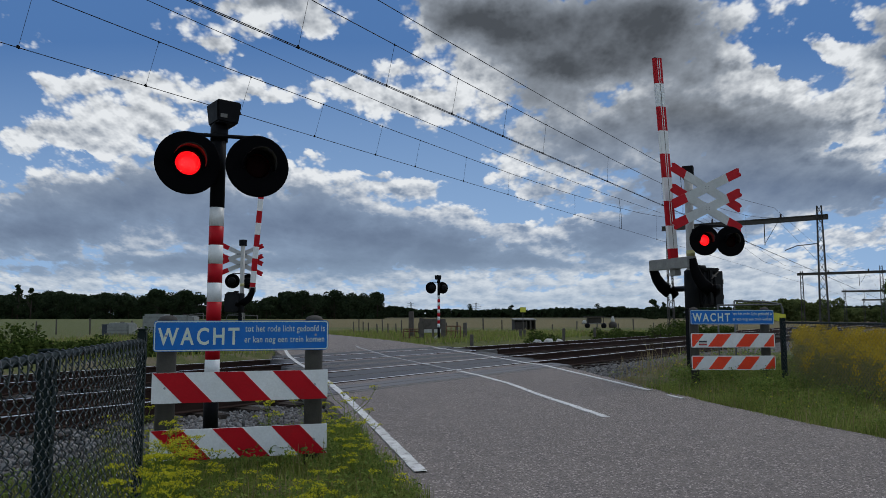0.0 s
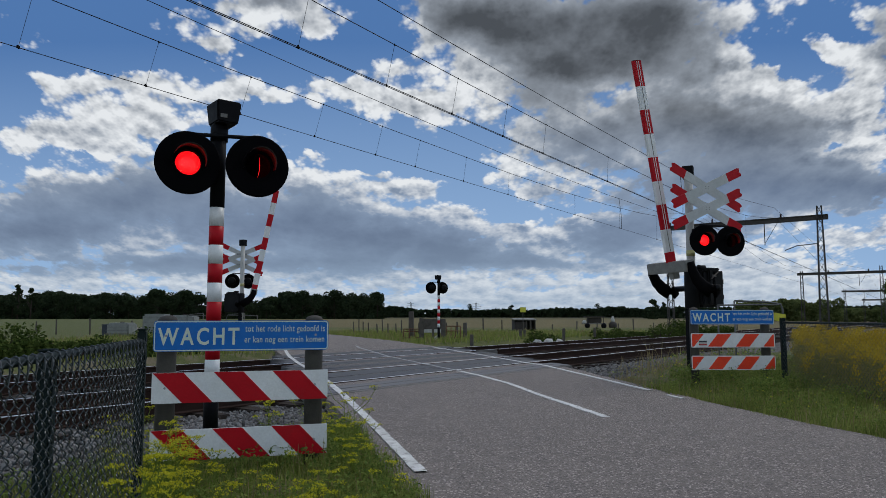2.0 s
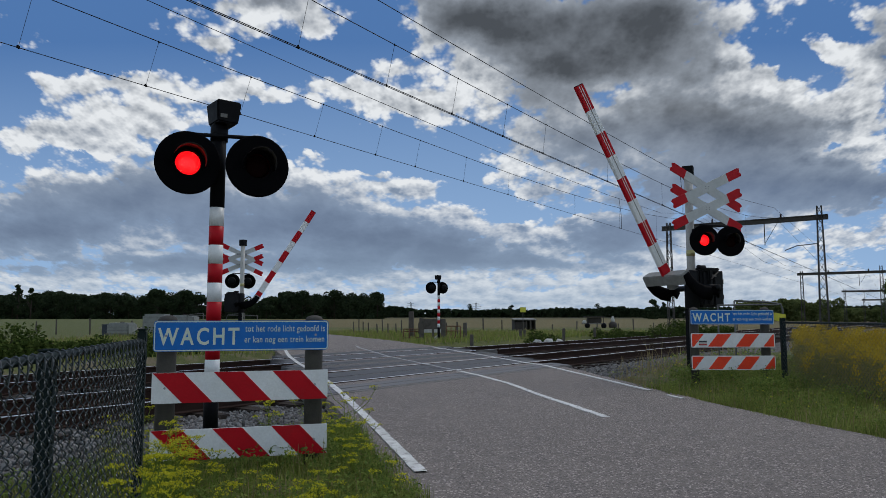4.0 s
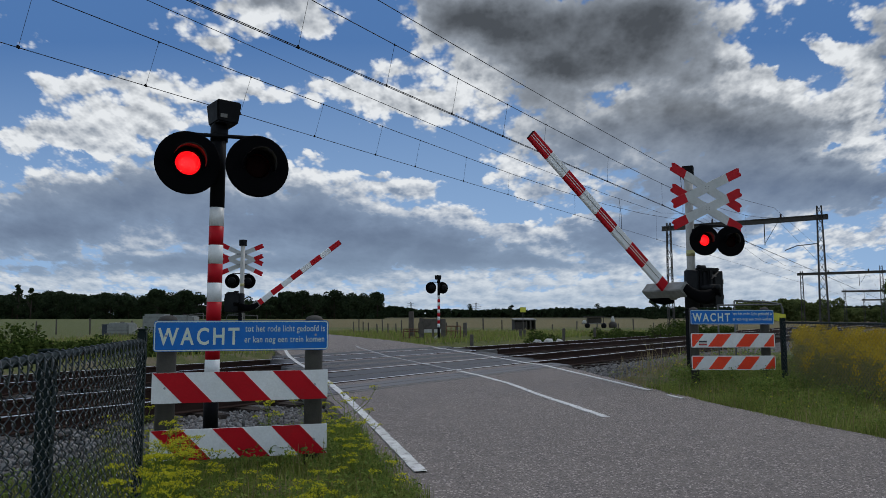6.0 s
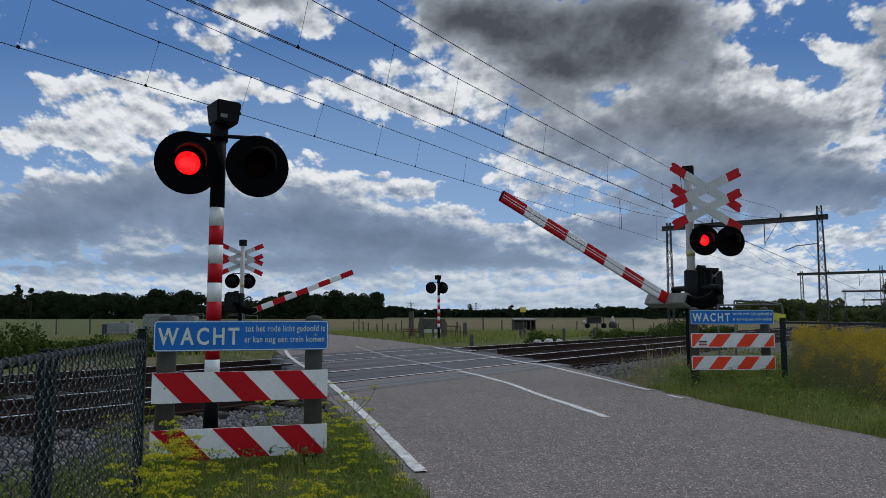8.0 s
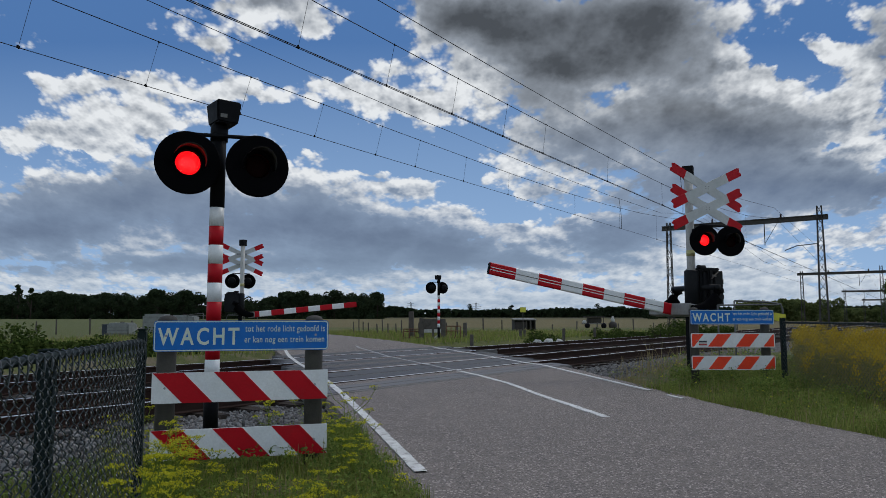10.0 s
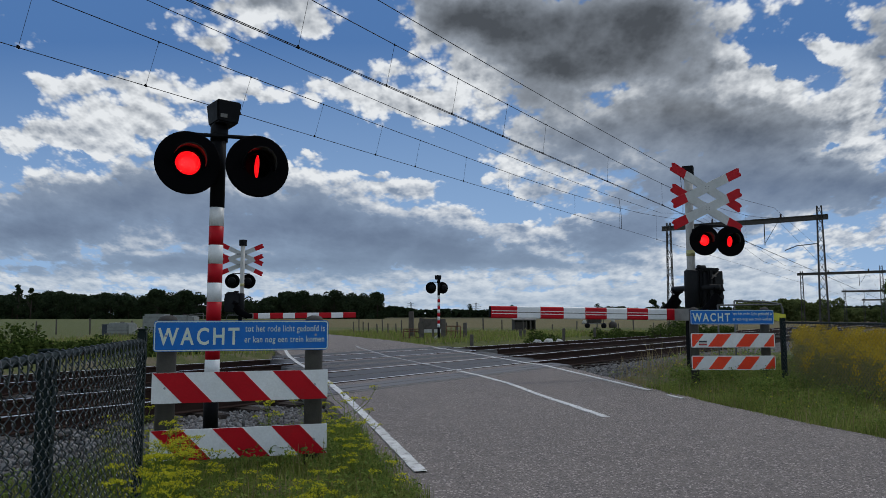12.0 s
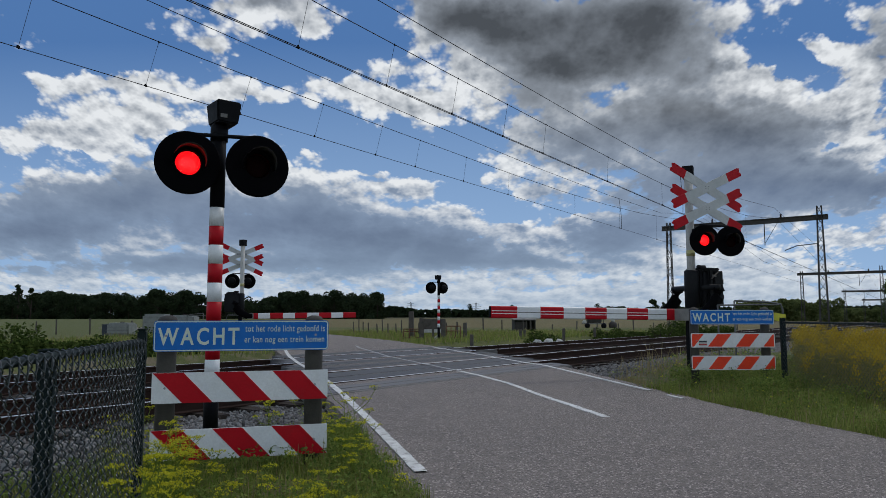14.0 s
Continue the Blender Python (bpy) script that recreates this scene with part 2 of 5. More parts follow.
def add_box(bm, c, size, m=None, mat=0, bevel=0.0):
    ret = bmesh.ops.create_cube(bm, size=1.0)
    vs = ret["verts"]
    for v in vs:
        v.co = Vector((v.co.x * size[0], v.co.y * size[1], v.co.z * size[2]))
    if bevel:
        es = list({e for v in vs for e in v.link_edges})
        r = bmesh.ops.bevel(bm, geom=es, offset=bevel, segments=2, affect="EDGES")
        vs = list({v for f in r["faces"] for v in f.verts} | {v for v in vs if v.is_valid})
    t = Matrix.Translation(c) @ (m or Matrix())
    for v in vs:
        v.co = t @ v.co
    for f in {f for v in vs for f in v.link_faces}:
        f.material_index = mat
    return vs


def box(c, size, m=None, bevel=0.0):
    bm = bmesh.new()
    add_box(bm, c, size, m, 0, bevel)
    return bm


def add_tube(bm, pts, r, sides=8, mat=0, cap=True):
    """A round tube through the points; r is one radius or one for each point."""
    pts = [Vector(p) for p in pts]
    rs = r if isinstance(r, (list, tuple)) else [r] * len(pts)
    rings = []
    for k, p in enumerate(pts):
        d = (pts[min(k + 1, len(pts) - 1)] - pts[max(k - 1, 0)]).normalized()
        side = d.cross(Vector((0, 0, 1)) if abs(d.z) < 0.9 else Vector((1, 0, 0))).normalized()
        up = side.cross(d)
        rings.append([bm.verts.new(p + rs[k] * (math.cos(a) * side + math.sin(a) * up)) for a in (2 * math.pi * j / sides for j in range(sides))])
    for a, b in zip(rings, rings[1:]):
        for j in range(sides):
            f = bm.faces.new((a[j], a[(j + 1) % sides], b[(j + 1) % sides], b[j]))
            f.material_index = mat
    if cap and sides > 2:
        for ring in (rings[0], rings[-1]):
            f = bm.faces.new(ring)
            f.material_index = mat
    return rings


def tube(pts, r, sides=8):
    bm = bmesh.new()
    add_tube(bm, pts, r, sides)
    return bm


def lathe(profile, sides=32, axis="Y"):
    """Turns (radius, along) pairs round the axis."""
    bm = bmesh.new()
    rings = []
    for r, h in profile:
        ring = []
        for j in range(sides):
            a = 2 * math.pi * j / sides
            x, y = r * math.cos(a), r * math.sin(a)
            ring.append(bm.verts.new((x, h, y) if axis == "Y" else (x, y, h)))
        rings.append(ring)
    for a, b in zip(rings, rings[1:]):
        for j in range(sides):
            bm.faces.new((a[j], a[(j + 1) % sides], b[(j + 1) % sides], b[j]))
    for ring, (r, h) in ((rings[0], profile[0]), (rings[-1], profile[-1])):
        if r > 0.002 and profile[0] != profile[-1]:
            bm.faces.new(ring)
    bmesh.ops.remove_doubles(bm, verts=bm.verts, dist=0.0005)
    return bm


def prism(outline, depth, bevel=0.0):
    """An outline in x and z, given depth in y from 0 backwards."""
    bm = bmesh.new()
    vs = [bm.verts.new((x, 0, z)) for x, z in outline]
    f = bm.faces.new(vs)
    r = bmesh.ops.extrude_face_region(bm, geom=[f])
    for v in r["geom"]:
        if isinstance(v, bmesh.types.BMVert):
            v.co.y += depth
    return bm


def raw(name, verts, faces, material, parent=None, label="", smooth=False):
    me = bpy.data.meshes.new(name)
    me.from_pydata(verts, [], faces)
    return mesh_part(name, me, material, parent, label, smooth)


def text_mesh(words, size, width, name, gap):
    """Flat lettering as a mesh in x and z, its lower left at the origin, as wide as asked."""
    cu = bpy.data.curves.new("lettering", "FONT")
    cu.body, cu.size, cu.extrude, cu.resolution_u = words, size, 0.0006, 3
    cu.space_character = gap
    cu.offset = 0.020 * size if size > 0.1 else 0.006 * size
    ob = bpy.data.objects.new("lettering", cu)
    scene.collection.objects.link(ob)
    bpy.context.view_layer.update()
    me = bpy.data.meshes.new_from_object(ob.evaluated_get(bpy.context.evaluated_depsgraph_get()))
    bpy.data.objects.remove(ob)
    bpy.data.curves.remove(cu)
    xs = [v.co.x for v in me.vertices]
    k = width / (max(xs) - min(xs))
    x0 = min(xs)
    for v in me.vertices:
        v.co = ((v.co.x - x0) * k, -v.co.z, v.co.y)
    me.name = name
    return me

# ---------------------------------------------------------------- sky with drifting clouds


def cloud_mat():
    """Broken cumulus: bright thin rims, grey thick hearts, blue between. Laid out by bearing and height over the horizon."""
    n = Nodes("broken_clouds")
    x, y, z = n.split(n.coord())
    u = n.math("DIVIDE", x, y)
    v = n.math("DIVIDE", z, y)
    # cloud cells shrink towards the horizon
    low = n.math("ADD", v, 0.13)
    cu = n.math("DIVIDE", u, n.math("ADD", n.math("MULTIPLY", low, 0.40), 0.20))
    cv = n.math("MULTIPLY", n.math("LOGARITHM", low, 2.718), 1.5)

    def field(du, dv):
        vec = n.combine(n.math("ADD", cu, du), n.math("ADD", cv, dv), 3.7)
        soft = n.noise(vec, 4.2, 10, 0.54, 0.25)
        vor = n.t.nodes.new("ShaderNodeTexVoronoi")
        vor.feature = "SMOOTH_F1"
        for key, val in (("Scale", 8.0), ("Detail", 3.0), ("Roughness", 0.62), ("Smoothness", 0.30)):
            vor.inputs[key].default_value = val
        n.put(vor.inputs["Vector"], vec)
        puff = n.math("SUBTRACT", 0.60, vor.outputs["Distance"])
        return n.math("ADD", n.math("MULTIPLY", n.math("SUBTRACT", soft, 0.5), 1.15), n.math("MULTIPLY", puff, 0.48))

    base = field(0.0, 0.0)
    sunward = field(0.018, 0.045)
    # broad masses by bearing, height, half widths, weight and, where grey, darkness of the heart
    grey_high = [
        (0.196, 0.433, 0.184, 0.048, 0.70, 1.00), (0.261, 0.374, 0.096, 0.027, 0.50, 0.75), (0.337, 0.433, 0.048, 0.040, 0.50, 0.50), (0.063, 0.425, 0.060, 0.034, 0.50, 0.60),
        (0.150, 0.335, 0.056, 0.029, 0.40, 0.55), (0.288, 0.277, 0.160, 0.040, 0.50, 0.50), (0.434, 0.256, 0.088, 0.037, 0.50, 0.50), (0.189, 0.239, 0.064, 0.027, 0.30, 0.35),
    ]
    grey_right = [
        (0.501, 0.181, 0.112, 0.030, 0.60, 0.58), (0.607, 0.186, 0.048, 0.029, 0.50, 0.45), (0.364, 0.194, 0.088, 0.027, 0.40, 0.40), (-0.526, 0.161, 0.152, 0.030, 0.60, 0.50),
        (-0.581, 0.116, 0.120, 0.021, 0.50, 0.50), (-0.390, 0.190, 0.072, 0.029, 0.50, 0.38), (-0.299, 0.128, 0.088, 0.029, 0.50, 0.50), (-0.154, 0.137, 0.096, 0.032, 0.50, 0.48),
        (-0.049, 0.102, 0.120, 0.022, 0.50, 0.55), (0.031, 0.084, 0.072, 0.013, 0.35, 0.45),
    ]
    grey_low = [
        (-0.203, 0.177, 0.048, 0.019, 0.40, 0.20), (0.245, 0.104, 0.056, 0.018, 0.40, 0.38), (0.168, 0.073, 0.056, 0.008, 0.20, 0.30), (0.137, 0.181, 0.040, 0.014, 0.35, 0.30),
        (-0.259, 0.460, 0.048, 0.013, 0.40, 0.45), (0.655, 0.421, 0.029, 0.048, 0.40, 0.38), (0.549, 0.277, 0.064, 0.027, 0.40, 0.22), (0.628, 0.302, 0.029, 0.029, 0.30, 0.22),
        (-0.306, 0.078, 0.144, 0.008, 0.20, 0.35), (0.362, 0.310, 0.064, 0.024, 0.40, 0.28),
    ]
    grey_veils = [
        (0.288, 0.169, 0.072, 0.027, 0.20, 0.32),
        (0.323, 0.128, 0.080, 0.021, 0.25, 0.42), (0.416, 0.137, 0.048, 0.019, 0.20, 0.30), (-0.484, 0.073, 0.176, 0.013, 0.10, 0.42),
        (0.346, 0.348, 0.064, 0.018, 0.45, 0.25), (0.137, 0.368, 0.048, 0.019, 0.45, 0.45), (-0.148, 0.072, 0.176, 0.010, 0.10, 0.25),
    ]
    white_left = [
        (-0.334, 0.391, 0.030, 0.024, 0.50), (-0.401, 0.433, 0.036, 0.014, 0.45), (-0.607, 0.403, 0.024, 0.011, 0.45), (-0.635, 0.433, 0.013, 0.011, 0.40),
        (-0.546, 0.340, 0.060, 0.013, 0.50), (-0.450, 0.335, 0.048, 0.016, 0.50), (-0.323, 0.327, 0.048, 0.016, 0.55), (-0.270, 0.335, 0.024, 0.011, 0.30),
        (-0.457, 0.298, 0.060, 0.018, 0.55), (-0.399, 0.275, 0.048, 0.014, 0.50), (-0.586, 0.260, 0.076, 0.019, 0.60), (-0.512, 0.248, 0.056, 0.018, 0.50),
        (-0.248, 0.442, 0.060, 0.024, 0.55), (-0.173, 0.425, 0.032, 0.019, 0.50), (-0.138, 0.327, 0.048, 0.019, 0.55), (-0.048, 0.306, 0.056, 0.019, 0.60),
    ]
    white_middle = [
        (-0.065, 0.363, 0.032, 0.014, 0.40), (-0.012, 0.429, 0.029, 0.034, 0.50), (0.054, 0.344, 0.048, 0.024, 0.50), (0.091, 0.210, 0.044, 0.027, 0.50),
        (-0.181, 0.210, 0.044, 0.014, 0.50), (-0.074, 0.186, 0.052, 0.014, 0.50), (0.031, 0.143, 0.048, 0.014, 0.50), (0.100, 0.124, 0.026, 0.009, 0.45),
        (0.425, 0.369, 0.044, 0.024, 0.50), (0.458, 0.335, 0.040, 0.018, 0.50), (0.559, 0.395, 0.044, 0.012, 0.50), (0.619, 0.361, 0.044, 0.030, 0.55),
        (0.595, 0.293, 0.044, 0.030, 0.50), (0.511, 0.327, 0.036, 0.014, 0.50), (0.543, 0.225, 0.056, 0.010, 0.55), (0.616, 0.237, 0.036, 0.011, 0.50),
    ]
    white_low = [
        (0.583, 0.112, 0.032, 0.012, 0.50), (0.176, 0.108, 0.048, 0.014, 0.50), (0.225, 0.132, 0.048, 0.010, 0.50), (0.128, 0.078, 0.040, 0.008, 0.40),
        (0.280, 0.072, 0.048, 0.008, 0.40), (0.384, 0.081, 0.064, 0.013, 0.45), (0.456, 0.062, 0.048, 0.008, 0.40), (-0.545, 0.091, 0.021, 0.008, 0.40),
        (-0.411, 0.069, 0.016, 0.004, 0.40), (-0.360, 0.064, 0.024, 0.006, 0.40), (-0.145, 0.088, 0.016, 0.006, 0.30), (-0.202, 0.256, 0.019, 0.006, 0.35),
        (-0.190, 0.233, 0.024, 0.006, 0.35), (-0.100, 0.210, 0.028, 0.006, 0.40), (-0.245, 0.327, 0.032, 0.010, 0.30), (-0.356, 0.231, 0.032, 0.013, 0.35),
    ]
    gaps = [
        (-0.517, 0.433, 0.112, 0.042, -0.60), (-0.623, 0.335, 0.027, 0.030, -0.50), (-0.428, 0.371, 0.088, 0.011, -0.55), (-0.251, 0.369, 0.034, 0.024, -0.60),
        (-0.227, 0.287, 0.048, 0.018, -0.50), (-0.111, 0.399, 0.040, 0.026, -0.60), (-0.145, 0.264, 0.056, 0.016, -0.60), (-0.059, 0.239, 0.060, 0.018, -0.60),
        (0.010, 0.210, 0.037, 0.018, -0.60), (0.052, 0.173, 0.034, 0.019, -0.55), (0.100, 0.141, 0.027, 0.010, -0.45), (0.488, 0.382, 0.048, 0.024, -0.65),
        (0.565, 0.433, 0.034, 0.014, -0.45), (0.536, 0.363, 0.048, 0.010, -0.50), (0.564, 0.247, 0.029, 0.008, -0.50), (0.205, 0.151, 0.024, 0.007, -0.40),
        (-0.528, 0.235, 0.027, 0.005, -0.30), (-0.164, 0.369, 0.032, 0.019, -0.35), (0.609, 0.080, 0.040, 0.011, -0.35), (-0.595, 0.078, 0.056, 0.006, -0.30),
    ]
    # ragged outlines: the masses are bent by slow turbulence
    bend_u = n.math("MULTIPLY", n.math("SUBTRACT", n.noise(n.combine(cu, cv, 9.1), 4.5, 5, 0.6), 0.5), 0.13)
    bend_v = n.math("MULTIPLY", n.math("SUBTRACT", n.noise(n.combine(cu, cv, 27.3), 4.5, 5, 0.6), 0.5), 0.075)
    ub, vb = n.math("ADD", u, bend_u), n.math("ADD", v, n.math("MULTIPLY", bend_v, n.range(v, 0.0, 0.25, 0.25, 1.0)))
    bias, dark = None, None
    for mass in grey_high + grey_right + grey_low + grey_veils + white_left + white_middle + white_low + gaps:
        mu, mv, su, sv, wgt = mass[:5]
        a = n.math("DIVIDE", n.math("SUBTRACT", ub, mu), su)
        b = n.math("DIVIDE", n.math("SUBTRACT", vb, mv), sv)
        q = n.math("ADD", n.math("MULTIPLY", a, a), n.math("MULTIPLY", b, b))
        e = n.math("EXPONENT", n.math("MULTIPLY", q, -0.75))
        g = n.math("MULTIPLY", e, wgt)
        bias = g if bias is None else n.math("ADD", bias, g)
        if len(mass) > 5:
            k = n.math("MULTIPLY", e, mass[5])
            dark = k if dark is None else n.math("ADD", dark, k)
    veil = n.range(v, 0.02, 0.16, 0.46, 0.0)
    dens = n.math("ADD", n.math("ADD", base, bias), n.math("ADD", veil, 0.13))
    cover = n.range(dens, -0.06, 0.22, smooth=True)
    relief = n.math("SUBTRACT", base, sunward)
    slow = n.math("SUBTRACT", n.noise(n.combine(cu, cv, 14.9), 3.0, 4, 0.55), 0.5)
    dark = n.math("MAXIMUM", n.math("ADD", dark, n.math("MULTIPLY", slow, 0.55)), 0.0)
    gloom = n.math("SUBTRACT", 1.0, n.math("EXPONENT", n.math("MULTIPLY", dark, n.range(v, 0.16, 0.30, -1.9, -1.30))))
    calm = n.range(gloom, 0.15, 0.60, 1.0, 0.24)
    rim = n.range(dens, 0.08, 0.62, 0.15, 0.0)
    tone = n.math("SUBTRACT", n.range(v, 0.02, 0.14, 0.74, 0.80), n.math("MULTIPLY", gloom, 0.92))
    tone = n.math("SUBTRACT", tone, n.range(dens, 0.35, 1.30, 0.0, 0.16))
    tone = n.math("ADD", tone, n.math("ADD", rim, n.math("MULTIPLY", n.math("MULTIPLY", relief, n.range(v, 0.03, 0.16, 0.75, 1.12)), calm)), clamp=True)
    haze = n.range(v, 0.0, 0.12, 1.0, 0.0)
    blue = n.mix(n.range(v, 0.0, 0.40), (0.33, 0.50, 0.74), (0.080, 0.185, 0.420))
    deep = n.mix(n.range(v, 0.18, 0.30), (0.135, 0.185, 0.280), (0.070, 0.080, 0.094))
    middle = n.mix(n.range(v, 0.14, 0.30), (0.220, 0.295, 0.420), (0.270, 0.305, 0.355))
    cloud = n.mix(n.range(tone, 0.0, 0.45), deep, middle)
    cloud = n.mix(n.range(tone, 0.45, 1.0), cloud, (0.78, 0.81, 0.84))
    cloud = n.mix(n.math("MULTIPLY", haze, 0.60), cloud, (0.32, 0.435, 0.575))
    col = n.mix(cover, blue, cloud)
    e = n.t.nodes.new("ShaderNodeEmission")
    n.put(e.inputs[0], col)
    n.t.links.new(e.outputs[0], n.out.inputs[0])
    n.mat.cycles.emission_sampling = "NONE"
    return n.mat


def cloud_sheet():
    """A low vault of cloud from far off up over the road, nearer overhead than at the horizon."""
    verts, faces = [], []
    na, ne = 48, 28
    for i in range(na + 1):
        az = radians(-52 + 104 * i / na)
        for j in range(ne + 1):
            el = radians(-1.5 + 38.5 * j / ne)
            c, s = math.cos(el), math.sin(el)
            r = 1 / math.sqrt((c / 4600) ** 2 + (s / 520) ** 2)
            verts.append((r * c * math.sin(az), r * c * math.cos(az), r * s))
    for i in range(na):
        for j in range(ne):
            k = i * (ne + 1) + j
            faces.append((k, k + 1, k + ne + 2, k + ne + 1))
    ob = raw("backdrop", verts, faces, cloud_mat(), None, "blue sky with broken white and grey clouds", True)
    return tagged(ob, category="sky", kind="structure")


sky_backdrop = cloud_sheet()

# ---------------------------------------------------------------- ground, road, railway


def ground_height(x, y):
    p = -0.803 * x + 0.596 * y
    z = -0.05
    bed = min(1.0, max(0.0, (p - 4.6) / 1.2)) * min(1.0, max(0.0, (16.2 - p) / 1.2))
    z -= 0.45 * bed
    if math.hypot(x, y) < 60:
        z += 0.03 * noise.noise((x * 0.5, y * 0.5, 0.3))
    # low bank on which the sign across the road stands
    z += 0.17 * math.exp(-((x - 5.4) ** 2 / 3.2 + (y - 11.6) ** 2 / 6.0))
    return z


def axis_steps(lo, hi, fine_lo, fine_hi, step):
    vals = list(np.arange(fine_lo, fine_hi + 1e-6, step))
    d, v = step, fine_hi
    while v < hi:
        d *= 1.35
        v += d
        vals.append(min(v, hi))
    d, v = step, fine_lo
    while v > lo:
        d *= 1.35
        v -= d
        vals.insert(0, max(v, lo))
    return vals


def make_ground():
    xs = axis_steps(-4700, 4700, -14, 16, 0.4)
    ys = axis_steps(-1500, 4700, -4, 40, 0.4)
    verts = [(x, y, ground_height(x, y)) for x in xs for y in ys]
    m = len(ys)
    faces = [(i * m + j, (i + 1) * m + j, (i + 1) * m + j + 1, i * m + j + 1) for i in range(len(xs) - 1) for j in range(m - 1)]
    ob = raw("ground", verts, faces, M_ground, None, "grassy verges, pasture and ripe grain field", True)
    tagged(ob, category="ground", kind="structure")


make_ground()

LEFT_EDGE = [(1.35, -8.0), (0.62, 1.2), (-0.03, 3.6), (-0.30, 4.6), (-0.84, 6.70), (-1.85, 10.45), (-3.35, 15.62), (-4.9, 20.8), (-7.4, 27.5), (-11.5, 36.0), (-18.5, 47.0), (-30, 62)]
RIGHT_EDGE = [(6.4, -8.0), (4.6, 1.2), (3.95, 4.2), (3.64, 5.87), (3.28, 7.19), (2.90, 9.65), (2.50, 13.6), (1.20, 18.64), (-0.05, 23.1), (-2.2, 29.5), (-5.9, 38.5), (-13.5, 51), (-26, 67)]


def along(poly, k):
    """A point at the fraction k of a polyline's forward reach, smoothed."""
    ys = [q[1] for q in poly]
    y = ys[0] + (ys[-1] - ys[0]) * k
    return Vector((float(np.interp(y, ys, [q[0] for q in poly])), y, 0))


def make_road():
    verts, faces = [], []
    rows, cols = 160, 10
    for i in range(rows + 1):
        a, b = along(LEFT_EDGE, i / rows), along(RIGHT_EDGE, i / rows)
        for j in range(cols + 1):
            p = a.lerp(b, j / cols)
            wob = 0.0
            if j in (0, cols):
                wob = 0.10 * noise.noise((p.x * 1.9, p.y * 1.9, 5.0)) + 0.045 * noise.noise((p.x * 9, p.y * 9, 2.0))
            edge = abs(2 * j / cols - 1)
            verts.append((p.x + wob, p.y, 0.0 - 0.006 * edge ** 4))
    n_top = len(verts)
    m = cols + 1
    for i in range(rows):
        for j in range(cols):
            k = i * m + j
            faces.append((k, k + 1, k + m + 1, k + m))
    for j in (0, cols):      # broken side of the asphalt
        start = len(verts)
        for i in range(rows + 1):
            q = verts[i * m + j]
            verts.append((q[0] + (-0.05 if j == 0 else 0.05), q[1], -0.32))
        for i in range(rows):
            faces.append((i * m + j, (i + 1) * m + j, start + i + 1, start + i))
    ob = raw("road", verts, faces, M_asphalt, None, "worn reddish-grey asphalt country road")
    tagged(ob, category="road", kind="structure")


make_road()


def stripe(name, pts, w, label, material=None):
    """A painted line with a ragged edge, a little proud of the asphalt."""
    verts, faces = [], []
    fine = []
    for (x0, y0), (x1, y1) in zip(pts, pts[1:]):
        k = max(2, int(math.hypot(x1 - x0, y1 - y0) / 0.08))
        fine += [Vector((x0 + (x1 - x0) * i / k, y0 + (y1 - y0) * i / k, 0.0055)) for i in range(k)]
    fine.append(Vector((*pts[-1], 0.0055)))
    for i, p in enumerate(fine):
        d = (fine[min(i + 1, len(fine) - 1)] - fine[max(i - 1, 0)]).normalized()
        s = Vector((d.y, -d.x, 0))
        for side in (-1, 1):
            q = p + s * side * (w / 2 + 0.012 * noise.noise((p.x * 8, p.y * 8, side * 3.0)))
            verts += [tuple(q), (q.x, q.y, -0.003)]
    for i in range(len(fine) - 1):
        k = 4 * i
        faces += [(k, k + 2, k + 6, k + 4), (k, k + 4, k + 5, k + 1), (k + 2, k + 3, k + 7, k + 6)]
    ob = raw(name, verts, faces, material or M_paint, None, label)
    return tagged(ob, category="road marking", kind="structure")


stripe("edge_line", [(-0.14, 4.60), (-0.37, 5.52), (-0.71, 6.89), (-1.29, 9.15), (-1.71, 10.71), (-2.29, 12.71), (-2.99, 14.86), (-3.80, 17.63), (-4.63, 20.90), (-5.14, 22.99)], 0.085, "worn white painted edge line on asphalt")
stripe("edge_line", [(2.76, 9.57), (2.62, 10.48), (2.44, 11.70), (2.21, 13.29), (2.05, 14.30), (1.65, 15.64), (0.97, 18.27), (-0.36, 22.99)], 0.075, "worn white painted edge line on asphalt")
stripe("centre_line", [(1.60, 7.04), (1.44, 7.87), (1.20, 9.08), (0.98, 10.48), (0.61, 11.92), (0.29, 12.90)], 0.080, "worn white painted centre line on asphalt")
stripe("centre_line", [(0.29, 12.90), (0.17, 13.24), (-0.44, 14.99), (-1.32, 17.50), (-2.67, 22.57), (-2.92, 23.87)], 0.060, "half worn white centre line across the deck", M_wornpaint)
stripe("edge_line", [(2.89, 8.62), (2.82, 9.02)], 0.05, "faded scrap of white painted edge line")


